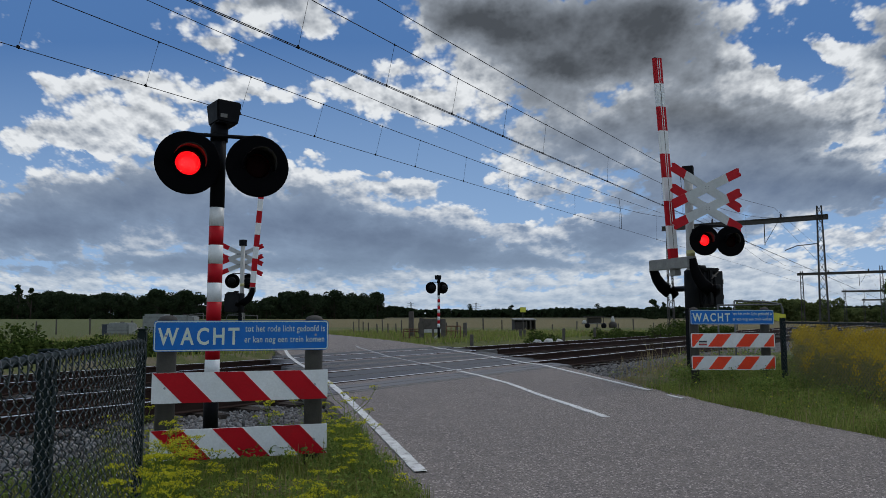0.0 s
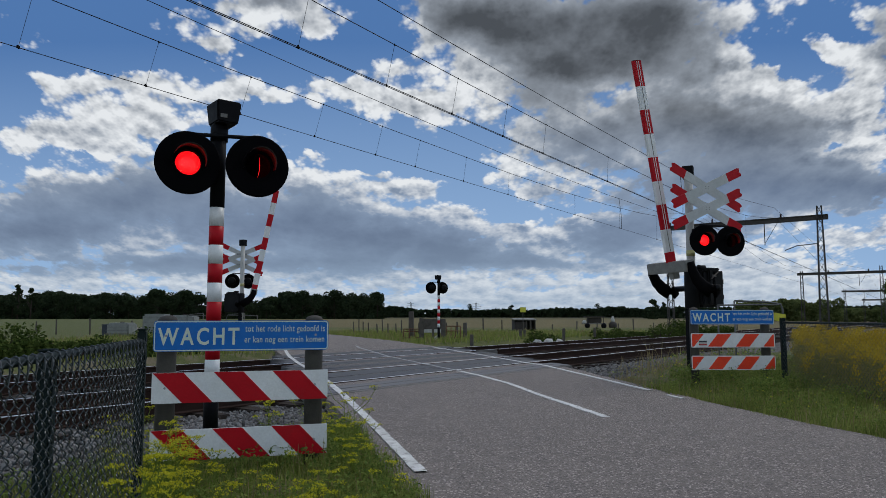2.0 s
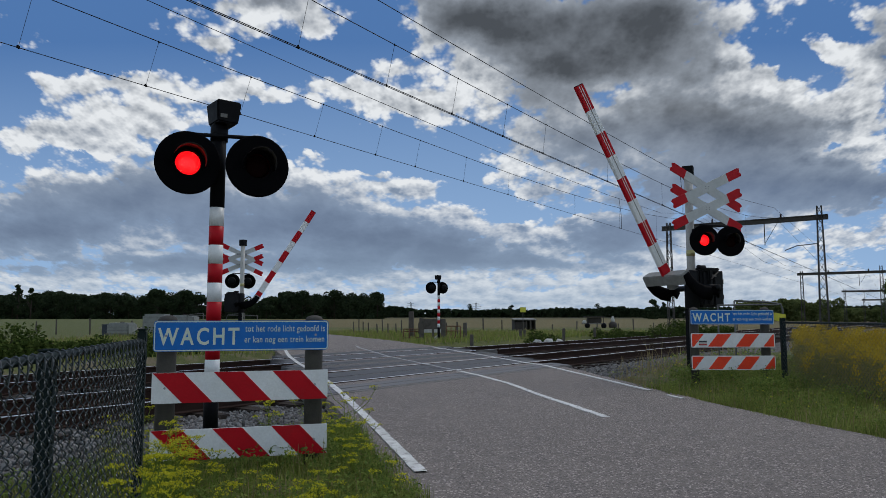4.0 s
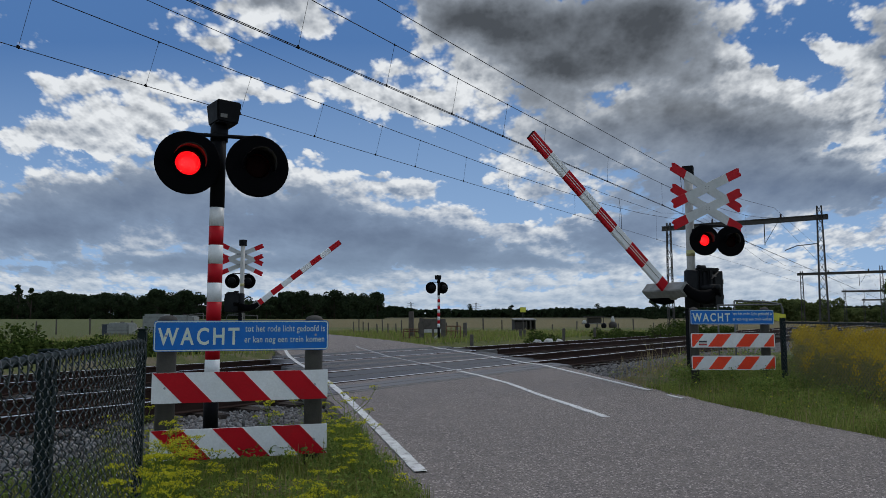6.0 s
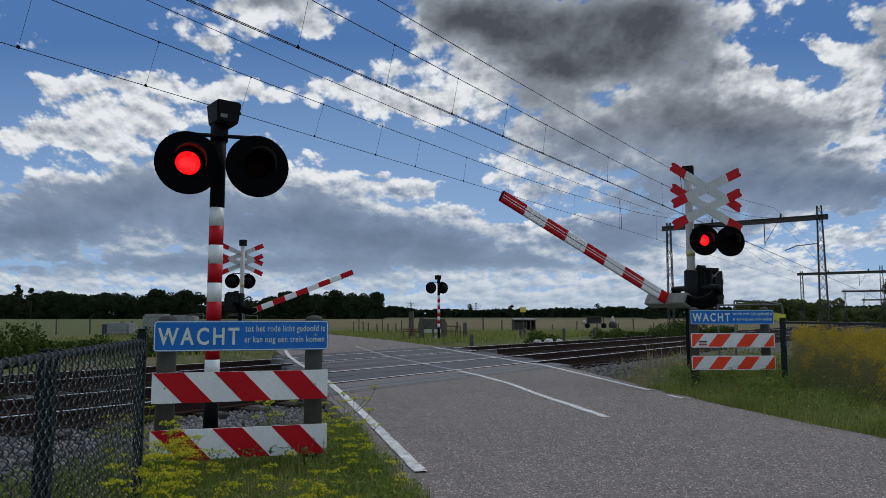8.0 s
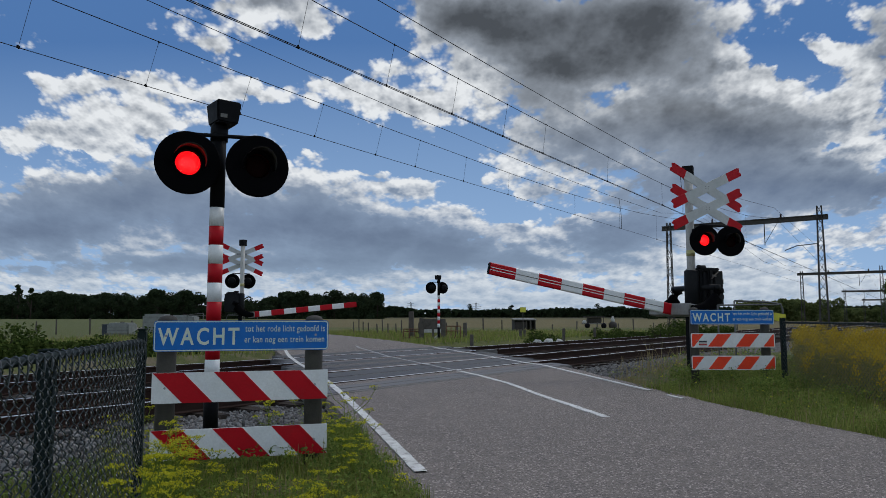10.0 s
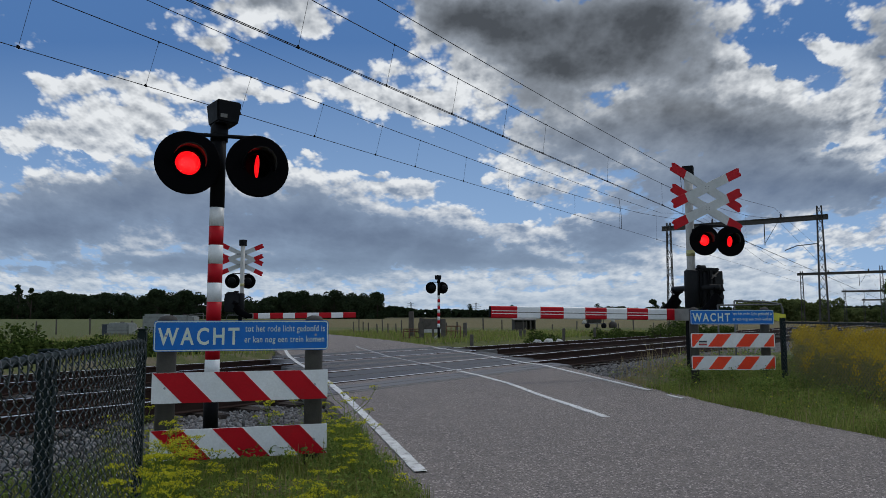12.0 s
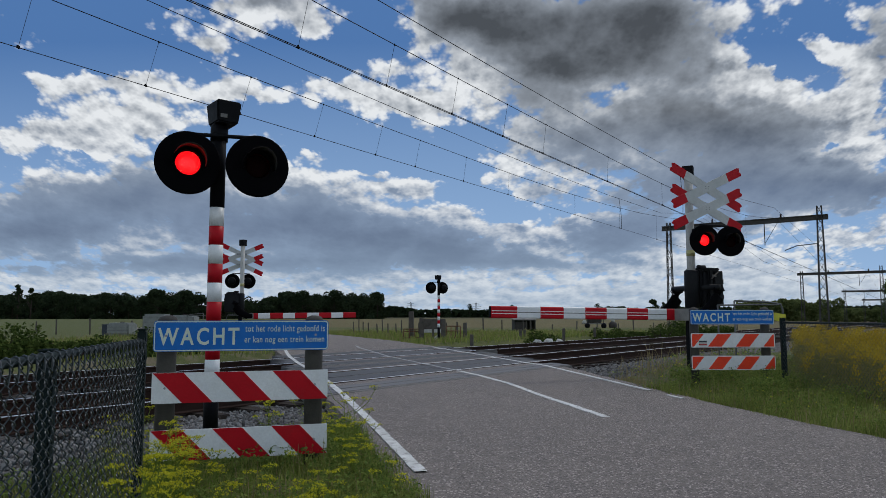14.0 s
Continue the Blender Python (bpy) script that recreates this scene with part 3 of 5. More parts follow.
def rail_mesh(s0, s1, p, ob_parent):
    """A flat-bottomed rail: foot, web and head."""
    prof = [(-0.07, -0.172), (0.07, -0.172), (0.07, -0.158), (0.012, -0.145), (0.010, -0.045), (0.036, -0.036), (0.036, -0.008), (0.034, -0.003), (0.030, 0.0), (-0.030, 0.0), (-0.034, -0.003), (-0.036, -0.008), (-0.036, -0.036), (-0.010, -0.045), (-0.012, -0.145), (-0.07, -0.158)]
    verts, faces, k = [], [], len(prof)
    steps = [s0, -10, 0, 10, 20, 30, 45, 60, 80, 110, s1]
    for s in steps:
        for a, z in prof:
            verts.append(tuple(rail_point(s, p + a, z + 0.011)))
    for i in range(len(steps) - 1):
        for j in range(k):
            faces.append((i * k + j, i * k + (j + 1) % k, (i + 1) * k + (j + 1) % k, (i + 1) * k + j))
    faces += [tuple(range(k)), tuple(range((len(steps) - 1) * k, len(steps) * k))]
    ob = raw("rail", verts, faces, [M_rust, M_railtop], ob_parent)
    for i in range(len(steps) - 1):      # the running band of the head
        ob.data.polygons[i * k + 8].material_index = 1
    return ob


def slab(w, l, h):
    bm = bmesh.new()
    add_box(bm, (0, 0, -h / 2), (l, w, h), None, 0, 0.012)
    me = bpy.data.meshes.new("slab")
    bm.to_mesh(me)
    bm.free()
    return me


def make_track(centre, name_label):
    track = thing("railway_track", Matrix(), name_label, "railway track", "railway tracks", "structure")
    for side in (-0.7525, 0.7525):
        rail_mesh(-16, 320, centre + side, track)
    me = slab(2.5, 0.24, 0.16)
    me.materials.append(M_sleeper)
    for k in range(118):
        s = -14 + 0.62 * k
        q = rail_point(s, centre, -0.168)
        sl = new("sleeper", me)
        sl.parent = track
        sl.matrix_basis = pose(q.x, q.y, q.z, 0, 0, 90 + TRACK_TURN)
    return track


make_track(NEAR_TRACK, "rusty steel rails with polished heads on dark sleepers")
make_track(FAR_TRACK, "rusty steel rails with polished heads on dark sleepers")


def ballast_bed():
    prof = [(4.1, -0.50), (4.9, -0.19), (6.2, -0.15), (6.9, -0.215), (10.0, -0.225), (10.25, -0.27), (10.5, -0.225), (14.2, -0.235), (15.3, -0.45), (16.4, -0.55)]
    ss = [-16 + 0.8 * i for i in range(86)] + [70, 100, 150, 220, 320]
    verts, faces = [], []
    for s in ss:
        for p, z in prof:
            verts.append(tuple(rail_point(s, p, z + 0.03 * noise.noise((s, p, 0.0)))))
    k = len(prof)
    for i in range(len(ss) - 1):
        for j in range(k - 1):
            faces.append((i * k + j, (i + 1) * k + j, (i + 1) * k + j + 1, i * k + j + 1))
    ob = raw("ballast_bed", verts, faces, M_ballast, None, "grey crushed stone ballast under the tracks")
    tagged(ob, category="ballast", kind="structure")
    # loose stones on the near shoulder
    rng = random.Random(4)
    bm = bmesh.new()
    bmesh.ops.create_icosphere(bm, subdivisions=1, radius=1.0)
    unit = [v.co.copy() for v in bm.verts]
    tris = [[v.index for v in f.verts] for f in bm.faces]
    bm.free()
    verts, faces = [], []

    def scatter(count, s0, s1, p0, p1):
        for _ in range(count):
            s, p = rng.uniform(s0, s1), rng.uniform(p0, p1)
            z = float(np.interp(p, [q[0] for q in prof], [q[1] for q in prof]))
            q = rail_point(s, p, z + 0.012)
            r = rng.uniform(0.018, 0.040)
            e = Euler((rng.uniform(0, 6), rng.uniform(0, 6), rng.uniform(0, 6))).to_matrix()
            sc = Vector((rng.uniform(0.7, 1.3), rng.uniform(0.6, 1.1), rng.uniform(0.5, 0.9))) * r
            b = len(verts)
            for uv in unit:
                w = e @ Vector((uv.x * sc.x, uv.y * sc.y, uv.z * sc.z)) * rng.uniform(0.8, 1.15)
                verts.append(tuple(q + w))
            faces.extend([tuple(b + i for i in t) for t in tris])

    scatter(7000, -4, 6.3, 4.6, 7.5)
    scatter(5200, 10.2, 24, 5.0, 7.5)
    scatter(2600, 14, 40, 9.2, 11.3)
    ob = raw("ballast_stones", verts, faces, M_stone, None, "loose grey and brown ballast stones")
    tagged(ob, category="stones", kind="stuff")


ballast_bed()


M_beam = surface("grimy_concrete_beam", (0.15, 0.145, 0.14), (0.11, 0.105, 0.10), 5, 50, 0.9, 0, 0.004, 0.3, (0.06, 0.06, 0.055), 0.4)


M_paleslab = surface("pale_grey_slab", (0.125, 0.125, 0.13), (0.16, 0.16, 0.165), 1.6, 40, 0.8, 0, 0.004, 0.3, (0.07, 0.068, 0.066), 0.4)


def crossing_deck():
    """Dark panels between and beside the rails, asphalt strip between the tracks."""
    deck = thing("crossing_deck", Matrix(), "dark slabs filling the tracks where the road crosses", "level crossing", "", "structure")
    bands = []
    for c in (NEAR_TRACK, FAR_TRACK):
        bands += [(c - 1.565, 0.30), (c - 1.255, 0.30), (c - 0.3425, 0.605), (c + 0.3125, 0.665), (c + 1.255, 0.30), (c + 1.565, 0.30)]
    def reach(p):
        """Where the road's edges cut the line p."""
        out = []
        for poly in (LEFT_EDGE, RIGHT_EDGE):
            for (x0, y0), (x1, y1) in zip(poly, poly[1:]):
                p0, p1 = -0.803 * x0 + 0.596 * y0 - p, -0.803 * x1 + 0.596 * y1 - p
                if p0 * p1 <= 0:
                    k = p0 / (p0 - p1)
                    out.append(0.596 * (x0 + k * (x1 - x0)) + 0.803 * (y0 + k * (y1 - y0)))
        return min(out) - 0.25, max(out) + 0.35
    for p, w in bands:
        a, b = reach(p)
        count = max(1, round((b - a) / 3.0))
        l = (b - a) / count
        me = slab(w - 0.016, l - 0.016, 0.14)
        me.materials.append(M_paleslab if p < NEAR_TRACK - 1 else M_rubber)
        for k in range(count):
            q = rail_point(a + (k + 0.5) * l, p, 0.003)
            ob = new("panel", me)
            ob.parent = deck
            ob.matrix_basis = pose(q.x, q.y, q.z, 0, 0, 90 + TRACK_TURN)
    # concrete kerb beams along the outer slabs
    for p in (NEAR_TRACK - 1.80, NEAR_TRACK + 1.82, FAR_TRACK - 1.82, FAR_TRACK + 1.80):
        a, b = reach(p)
        q = rail_point((a + b) / 2, p, 0.002)
        part("edge_beam", box((0, 0, -0.07), (b - a, 0.10, 0.14), None, 0.008), M_beam, deck, "grey concrete beam", at=pose(q.x, q.y, q.z, 0, 0, 90 + TRACK_TURN))


crossing_deck()

# ---------------------------------------------------------------- crossing signals


def rounded(w, h, r, k=5):
    out = []
    for cx, cz, a0 in ((w - r, h - r, 0), (r, h - r, 90), (r, r, 180), (w - r, r, 270)):
        for i in range(k + 1):
            a = radians(a0 + 90 * i / k)
            out.append((cx + r * math.cos(a), cz + r * math.sin(a)))
    return out


def disc_head(parent, x, z, y=-0.16, lens_r=0.094, turn=0.0, R=0.247):
    """Round black backboard with a hole, drum behind, hood, and a lens that turns between lit and dark."""
    m = pose(x, y, z, 0, 0, turn)
    board = part("backboard", lathe([(lens_r + 0.004, 0.0), (R - 0.01, 0.0), (R, 0.008), (R, 0.03), (lens_r + 0.004, 0.03), (lens_r + 0.004, 0.0)], 40), M_deep, parent, "round matt black backboard", at=m)
    part("drum", lathe([(0.001, 0.20), (0.10, 0.20), (0.125, 0.17), (0.13, 0.032), (0.118, 0.032), (0.116, 0.16), (0.001, 0.17)], 28), M_black, board, "", True)
    bm = bmesh.new()      # hood over the lens, open below
    rings = []
    for k in range(21):
        a = radians(-15 + 210 * k / 20)
        reach = 0.16 * math.sin(radians(15 + 150 * k / 20)) ** 0.5
        c, s = math.cos(a), math.sin(a)
        rings.append([bm.verts.new((r * c, yy, r * s)) for r, yy in ((0.122, 0.0), (0.124, -reach), (0.128, -reach), (0.128, 0.0))])
    for a, b in zip(rings, rings[1:]):
        for j in range(4):
            bm.faces.new((a[j], a[(j + 1) % 4], b[(j + 1) % 4], b[j]))
    hood = part("hood", bm, [M_deep, M_hood], board, "black sun hood", True)
    for f in hood.data.polygons:      # the shiny lining
        f.material_index = 1 if f.index % 4 == 0 else 0
    lens = part("lens", lathe([(0.0, -0.016), (0.05, -0.013), (0.080, -0.007), (lens_r, 0.0), (0.080, 0.007), (0.05, 0.013), (0.0, 0.016)], 28), [M_lit, M_darkglass], parent, "red lens, lit on one side", True, m @ Matrix.Translation((0, 0.035, 0)))
    for f in lens.data.polygons:
        f.material_index = 0 if f.center.y < 0 else 1
    return lens


def signal_post(base, yaw, label):
    """A striped post with a cap box and two heads."""
    t = thing("warning_light", pose(*base, 0, 0, yaw), label, "crossing light", "crossing lights")
    r = 0.056
    part("foot", tube([(0, 0, 0), (0, 0, 0.50)], r, 20), M_black, t, "black lower post", True)
    for k in range(9):
        z1 = 1.844 - 0.1493 * k
        part("band", tube([(0, 0, z1 - 0.1493), (0, 0, z1)], r, 20), (M_white, M_red)[k % 2], t, "", True)
    part("post", tube([(0, 0, 1.844), (0, 0, 2.52)], r + 0.001, 20), M_black, t, "black upper post", True)
    part("collar", tube([(0, 0, 2.38), (0, 0, 2.50)], r + 0.012, 20), M_black, t, "", True)
    bm = bmesh.new()
    add_box(bm, (0.03, 0, 2.605), (0.19, 0.23, 0.18), pose(0, 0, 0, 0, 0, 24), 0, 0.012)
    for v in bm.verts:
        if v.co.z > 2.605:
            v.co.x = 0.02 + (v.co.x - 0.02) * 1.06
            v.co.y *= 1.06
        else:
            v.co.x = 0.02 + (v.co.x - 0.02) * 0.9
    cap = part("bell_box", bm, M_black, t, "black box on the post's top")
    part("sticker", box((0, 0, 0), (0.055, 0.002, 0.03)), M_plate, cap, "grey sticker", at=pose(0.03, 0, 2.565, 0, 0, 24) @ Matrix.Translation((-0.045, -0.121, 0)))
    part("arm", tube([(-0.23, -0.10, 2.405), (0.0, -0.075, 2.41), (0.35, -0.10, 2.405)], 0.016, 8), M_black, t, "", True)
    for x in (-0.20, 0.35):
        part("hanger", tube([(x, -0.10, 2.405), (x, -0.115, 2.31)], 0.014, 8), M_black, t)
    a = disc_head(t, -0.212, 2.168, R=0.246, turn=12)
    b = disc_head(t, 0.308, 2.168, R=0.246, turn=12)
    return t, a, b


near_light, near_lens_a, near_lens_b = signal_post((-1.80, 5.57, 0.0), 15, "red and white banded post with two round red warning lights")
far_light = copy_thing(near_light, pose(-0.18, 30.0, 0.02, 0, 0, 195))
tagged(far_light, "banded warning light post beyond the railway, seen from behind")


def cross_arm(parent, z, tilt, y):
    """One board of the cross: white, red notched ends."""
    L, w = 0.80, 0.077
    inner = 0.48
    bm = prism([(-inner, -w), (inner, -w), (inner, w), (-inner, w)], 0.012)
    arm = part("board", bm, M_crosswhite, parent, "white cross board with red ends", at=pose(0, y, z, 0, tilt, 0))
    for s in (-1, 1):
        o = [(s * inner, -w), (s * (L - 0.02), -w * 1.02), (s * L, -w * 0.55), (s * (L - 0.03), 0), (s * L, w * 0.75), (s * (L - 0.05), w * 1.05), (s * inner, w)]
        part("red_end", prism(o, 0.012), M_red, arm)
    return arm


def cross_signal(m, label):
    t = thing("cross_signal", m, label, "crossing sign", "saltire signals")
    r = 0.072
    part("post", tube([(0, 0, 0), (0, 0, 3.44)], r, 20), M_steel_paint, t, "pale grey steel post", True)
    part("cap", tube([(0, 0, 3.31), (0, 0, 3.52)], 0.13, 4), M_black, t, "black box on the post's top")
    part("patch", tube([(0, 0, 1.92), (0, 0, 2.02)], r + 0.003, 20), M_yellowpatch, t, "faded yellow sticker", True)
    for z in (3.06, 2.70):
        part("bracket", box((0.0, -0.25, z), (0.05, 0.44, 0.05), None, 0.004), M_steel, t)
        part("cross_bar", box((0.0, -0.435, z), (0.34, 0.02, 0.06), None, 0.004), M_steel, t)
        for tilt, y in ((24.5, -0.462), (-24.5, -0.476)):
            cross_arm(t, z, tilt, y)
        for dx, dz in ((-0.03, 0.02), (0.03, -0.02), (0.03, 0.02), (-0.03, -0.02)):
            part("bolt", tube([(dx, -0.483, z + dz), (dx, -0.475, z + dz)], 0.007, 8), M_steel, t)
    part("arm", tube([(-0.30, -0.62, 2.385), (0, -0.56, 2.395), (0.30, -0.62, 2.385)], 0.018, 8), M_black, t, "", True)
    part("bracket", tube([(0, 0, 2.37), (0, -0.57, 2.395)], 0.022, 8), M_black, t, "", True)
    a = disc_head(t, -0.26, 2.125, y=-0.68, turn=-14, R=0.255)
    b = disc_head(t, 0.275, 2.125, y=-0.68, turn=-14, R=0.255)
    return t, a, b


M_whitewash = surface("peeling_white_paint", (0.55, 0.55, 0.52), (0.40, 0.40, 0.37), 6, 60, 0.8, 0, 0.003, 0.3, (0.15, 0.13, 0.1), 0.5)
M_binblue = surface("dark_blue_plastic", (0.012, 0.02, 0.04), (0.02, 0.03, 0.05), 5, 40, 0.5)
M_steel_paint = surface("pale_grey_post_paint", (0.42, 0.42, 0.40), (0.36, 0.36, 0.34), 5, 60, 0.6, 0, 0.001, 0.4, (0.2, 0.19, 0.15), 0.4)
M_yellowpatch = surface("faded_yellow", (0.48, 0.44, 0.16), (0.42, 0.40, 0.22), 14, 60, 0.6)
BAR_YAW = 23.73
near_cross, cross_lens_a, cross_lens_b = cross_signal(pose(4.365, 12.40, 0.12, 0, 0, 20), "grey post with double red and white saltire and two red lights")
far_cross = copy_thing(near_cross, pose(-6.87, 24.15, 0.08, 0, 0, 200))
tagged(far_cross, "grey post with double saltire beyond the railway, seen from behind")

BOOM_A, BOOM_B = 0.506, 0.469


def barrier(m, label):
    """Drive on a column; a yoke turns on it and carries the banded boom. Boom shut: along -x."""
    t = thing("crossing_barrier", m, label, "barrier", "barriers")
    part("column", box((-0.12, 0.02, 0.56), (0.12, 0.20, 1.12), None, 0.015), M_black, t, "dark steel column")
    part("base_plate", box((-0.16, 0.02, 0.03), (0.42, 0.42, 0.06), None, 0.01), M_concrete, t, "concrete foot")
    body = part("housing", box((0.17, 0.02, 1.47), (0.46, 0.44, 0.66), None, 0.045), M_machine, t, "dark grey drive housing")
    part("lid", box((0.14, 0.0, 1.80), (0.38, 0.46, 0.05), None, 0.02), M_machine, body)
    part("door", box((0.29, -0.215, 1.47), (0.20, 0.03, 0.60), None, 0.012), M_machine, body)
    part("rib", box((0.10, -0.22, 1.50), (0.10, 0.06, 0.60), None, 0.02), M_machine, body)
    part("motor_cover", tube([(-0.13, -0.02, 1.12), (-0.13, -0.02, 1.14), (-0.13, -0.02, 1.76), (-0.13, -0.02, 1.79)], [0.10, 0.125, 0.125, 0.10], 20), M_machine, body, "rounded dark motor cover", True)
    part("label_plate", box((0.16, -0.258, 1.685), (0.09, 0.004, 0.04)), M_yoke, body, "pale printed plate")
    part("lug", tube([(-0.06, -0.10, 1.84), (0.10, -0.10, 1.84)], 0.035, 10), M_machine, body, "", True)
    part("hinge", tube([(0.395, -0.20, 1.55), (0.395, -0.20, 1.63)], 0.02, 8), M_machine, body, "", True)
    part("hinge", tube([(0.395, -0.20, 1.28), (0.395, -0.20, 1.36)], 0.02, 8), M_machine, body, "", True)
    part("cable", tube([(0.25, -0.265, 1.75), (0.05, -0.29, 1.62), (0.0, -0.28, 1.40), (-0.12, -0.26, 1.22)], 0.014, 8), M_black, body, "black cable", True)
    # the moving yoke, pivot at its origin
    bm = bmesh.new()
    add_box(bm, (-BOOM_A + 0.06, 0.04, -BOOM_B), (0.19, 0.98, 0.20), None, 0, 0.012)
    add_box(bm, (-BOOM_A + 0.20, 0.0, -BOOM_B + 0.02), (0.14, 0.14, 0.13), None, 0, 0.012)
    boom = part("boom", bm, M_yoke, t, "grey yoke carrying the red and white boom", at=pose(0, 0, 1.476))
    for y in (-0.46, 0.54):
        bm = bmesh.new()
        pts = [(-BOOM_A, y, -BOOM_B), (-0.36, y, -0.46), (-0.20, y, -0.40), (-0.07, y, -0.30), (0.03, y, -0.17), (0.06, y, -0.06), (0.03, y, 0.03)]
        add_tube(bm, pts, [0.07, 0.095, 0.11, 0.12, 0.125, 0.12, 0.09], 10)
        for v in bm.verts:
            v.co.y = y + (v.co.y - y) * 0.4
        part("counterweight_arm", bm, M_deep, boom, "black curved arm", True)
    part("shaft", tube([(0, -0.52, 0), (0, 0.60, 0)], 0.05, 14), M_machine, boom, "", True)
    band = [0.234, 0.398, 0.434, 0.410, 0.421, 0.409, 0.428, 0.415, 0.451]
    x = -0.476
    n_band = len(band)
    for k, w in enumerate(band):
        r0 = 0.106 - 0.006 * k / n_band
        bm = bmesh.new()
        ring = rounded(0.07, 2 * r0 * 0.92, 0.025)
        ends = [[bm.verts.new((xx, yy - 0.035, zz - r0 * 0.92 - BOOM_B)) for yy, zz in ring] for xx in (x, x - w)]
        for j in range(len(ring)):
            bm.faces.new((ends[0][j], ends[0][(j + 1) % len(ring)], ends[1][(j + 1) % len(ring)], ends[1][j]))
        for e in ends:
            bm.faces.new(e)
        part("band", bm, (M_red, M_white)[k % 2], boom)
        if k % 2 == 0 and k:
            for dz in (-0.022, 0.020):
                part("reflex_strip", box((x - w / 2, -0.037, -BOOM_B + dz), (w * 0.97, 0.003, 0.011)), M_white, boom, "thin white reflecting strip")
        elif k % 2:
            part("groove", box((x - w / 2, -0.036, -BOOM_B), (w * 0.97, 0.002, 0.012)), M_plate, boom, "grey seam")
        x -= w
    part("end_cap", box((x - 0.006, 0, -BOOM_B), (0.012, 0.066, 0.17), None, 0.008), M_black, boom, "black end cap")
    return t, boom


near_barrier, near_boom = barrier(pose(4.452, 12.40, 0.0, 0, 0, BAR_YAW), "automatic half barrier with red and white boom on dark drive")
far_barrier = copy_thing(near_barrier, pose(-7.02, 24.1, -0.02, 0, 0, 197))
tagged(far_barrier, "half barrier beyond the railway with red and white boom")
far_boom = [o for o in far_barrier.children if o.name.startswith("boom")][0]

# ---------------------------------------------------------------- warning boards


def hazard_board(parent, w, h, z, red, lean, count, first, border, round_r):
    """White board with slanting stripes laid on as thin film."""
    b = part("hazard_board", prism(rounded(w, h, round_r), 0.012), M_white, parent, "white board with slanting red stripes", at=Matrix.Translation((0, -0.09, z)))
    pitch = w / count
    run = lean * h
    e = border
    for k in range(-2, count + 2):
        x = first + pitch * k
        quad = [(x, e), (x + pitch / 2, e), (x + pitch / 2 + run, h - e), (x + run, h - e)]
        pts = clip_poly(quad, e, w - e)
        if len(pts) >= 3:
            part("stripe", prism(pts, 0.0022), red, b, at=Matrix.Translation((0, -0.0020, 0)))
    return b


def clip_poly(poly, lo, hi):
    for bound, sign in ((lo, 1), (hi, -1)):
        out = []
        for i, p in enumerate(poly):
            q = poly[(i + 1) % len(poly)]
            a, b = sign * (p[0] - bound), sign * (q[0] - bound)
            if a >= 0:
                out.append(p)
            if a * b < 0:
                k = a / (a - b)
                out.append((bound, p[1] + k * (q[1] - p[1])))
        poly = out
        if not poly:
            return []
    return poly


def warning_fence(m, label, red, lean, first, border, round_r, rows, ground, w=1.20, group="warning boards"):
    """Two posts with a blue notice over two striped boards; local x runs along the boards."""
    k_w = w / 1.20
    t = thing("warning_board", m, label, "warning sign", group)
    for x in (0.08, w - 0.09):
        part("post", tube([(x, 0, ground), (x, 0, rows[0] + 0.005), (x, 0, rows[0] + 0.025), (x, 0, rows[0] + 0.036)], [0.063, 0.063, 0.052, 0.02], 18), M_postgrey, t, "dark grey plastic post", True)
        for z in (rows[1] + 0.1, rows[2] + 0.1, rows[0] - 0.1):
            part("bolt", tube([(x, -0.095, z), (x, -0.088, z)], 0.008, 8), M_steel, t)
    notice = part("notice", prism(rounded(w, 0.205, 0.022), 0.012), M_blue, t, "blue notice with pale lettering", at=Matrix.Translation((0, -0.09, rows[0] - 0.205)))
    bm = bmesh.new()      # thin pale border
    o, i_ = rounded(w - 0.008, 0.197, 0.019), rounded(w - 0.020, 0.185, 0.014)
    va = [bm.verts.new((x + 0.004, 0, z + 0.004)) for x, z in o]
    vb = [bm.verts.new((x + 0.010, 0, z + 0.010)) for x, z in i_]
    for k in range(len(va)):
        bm.faces.new((va[k], va[(k + 1) % len(va)], vb[(k + 1) % len(va)], vb[k]))
    r = bmesh.ops.extrude_face_region(bm, geom=bm.faces[:])
    for v in r["geom"]:
        if isinstance(v, bmesh.types.BMVert):
            v.co.y -= 0.0012
    part("border", bm, M_letter, notice, "", at=Matrix.Translation((0, -0.0005, 0)))
    for words, size, width, x, z in (("WACHT", 0.15, 0.540, 0.028, 0.046), ("tot het rode licht gedoofd is", 0.055, 0.565, 0.608, 0.130), ("er kan nog een trein komen", 0.055, 0.565, 0.605, 0.056)):
        me = text_mesh(words, size, width * k_w, "lettering", 1.3 if size > 0.1 else 1.08)
        if words == "WACHT":
            zs = [v.co.z for v in me.vertices]
            for v in me.vertices:
                v.co.z *= 0.113 / max(zs)
        else:
            for v in me.vertices:
                v.co.z *= 0.046 / 0.041
        mesh_part("lettering", me, M_letter, notice, "pale lettering", at=Matrix.Translation((x * k_w, -0.0025, z)))
    for z in rows[1:]:
        hazard_board(t, w, 0.20, z, red, lean, 3, first, border, round_r)
    return t


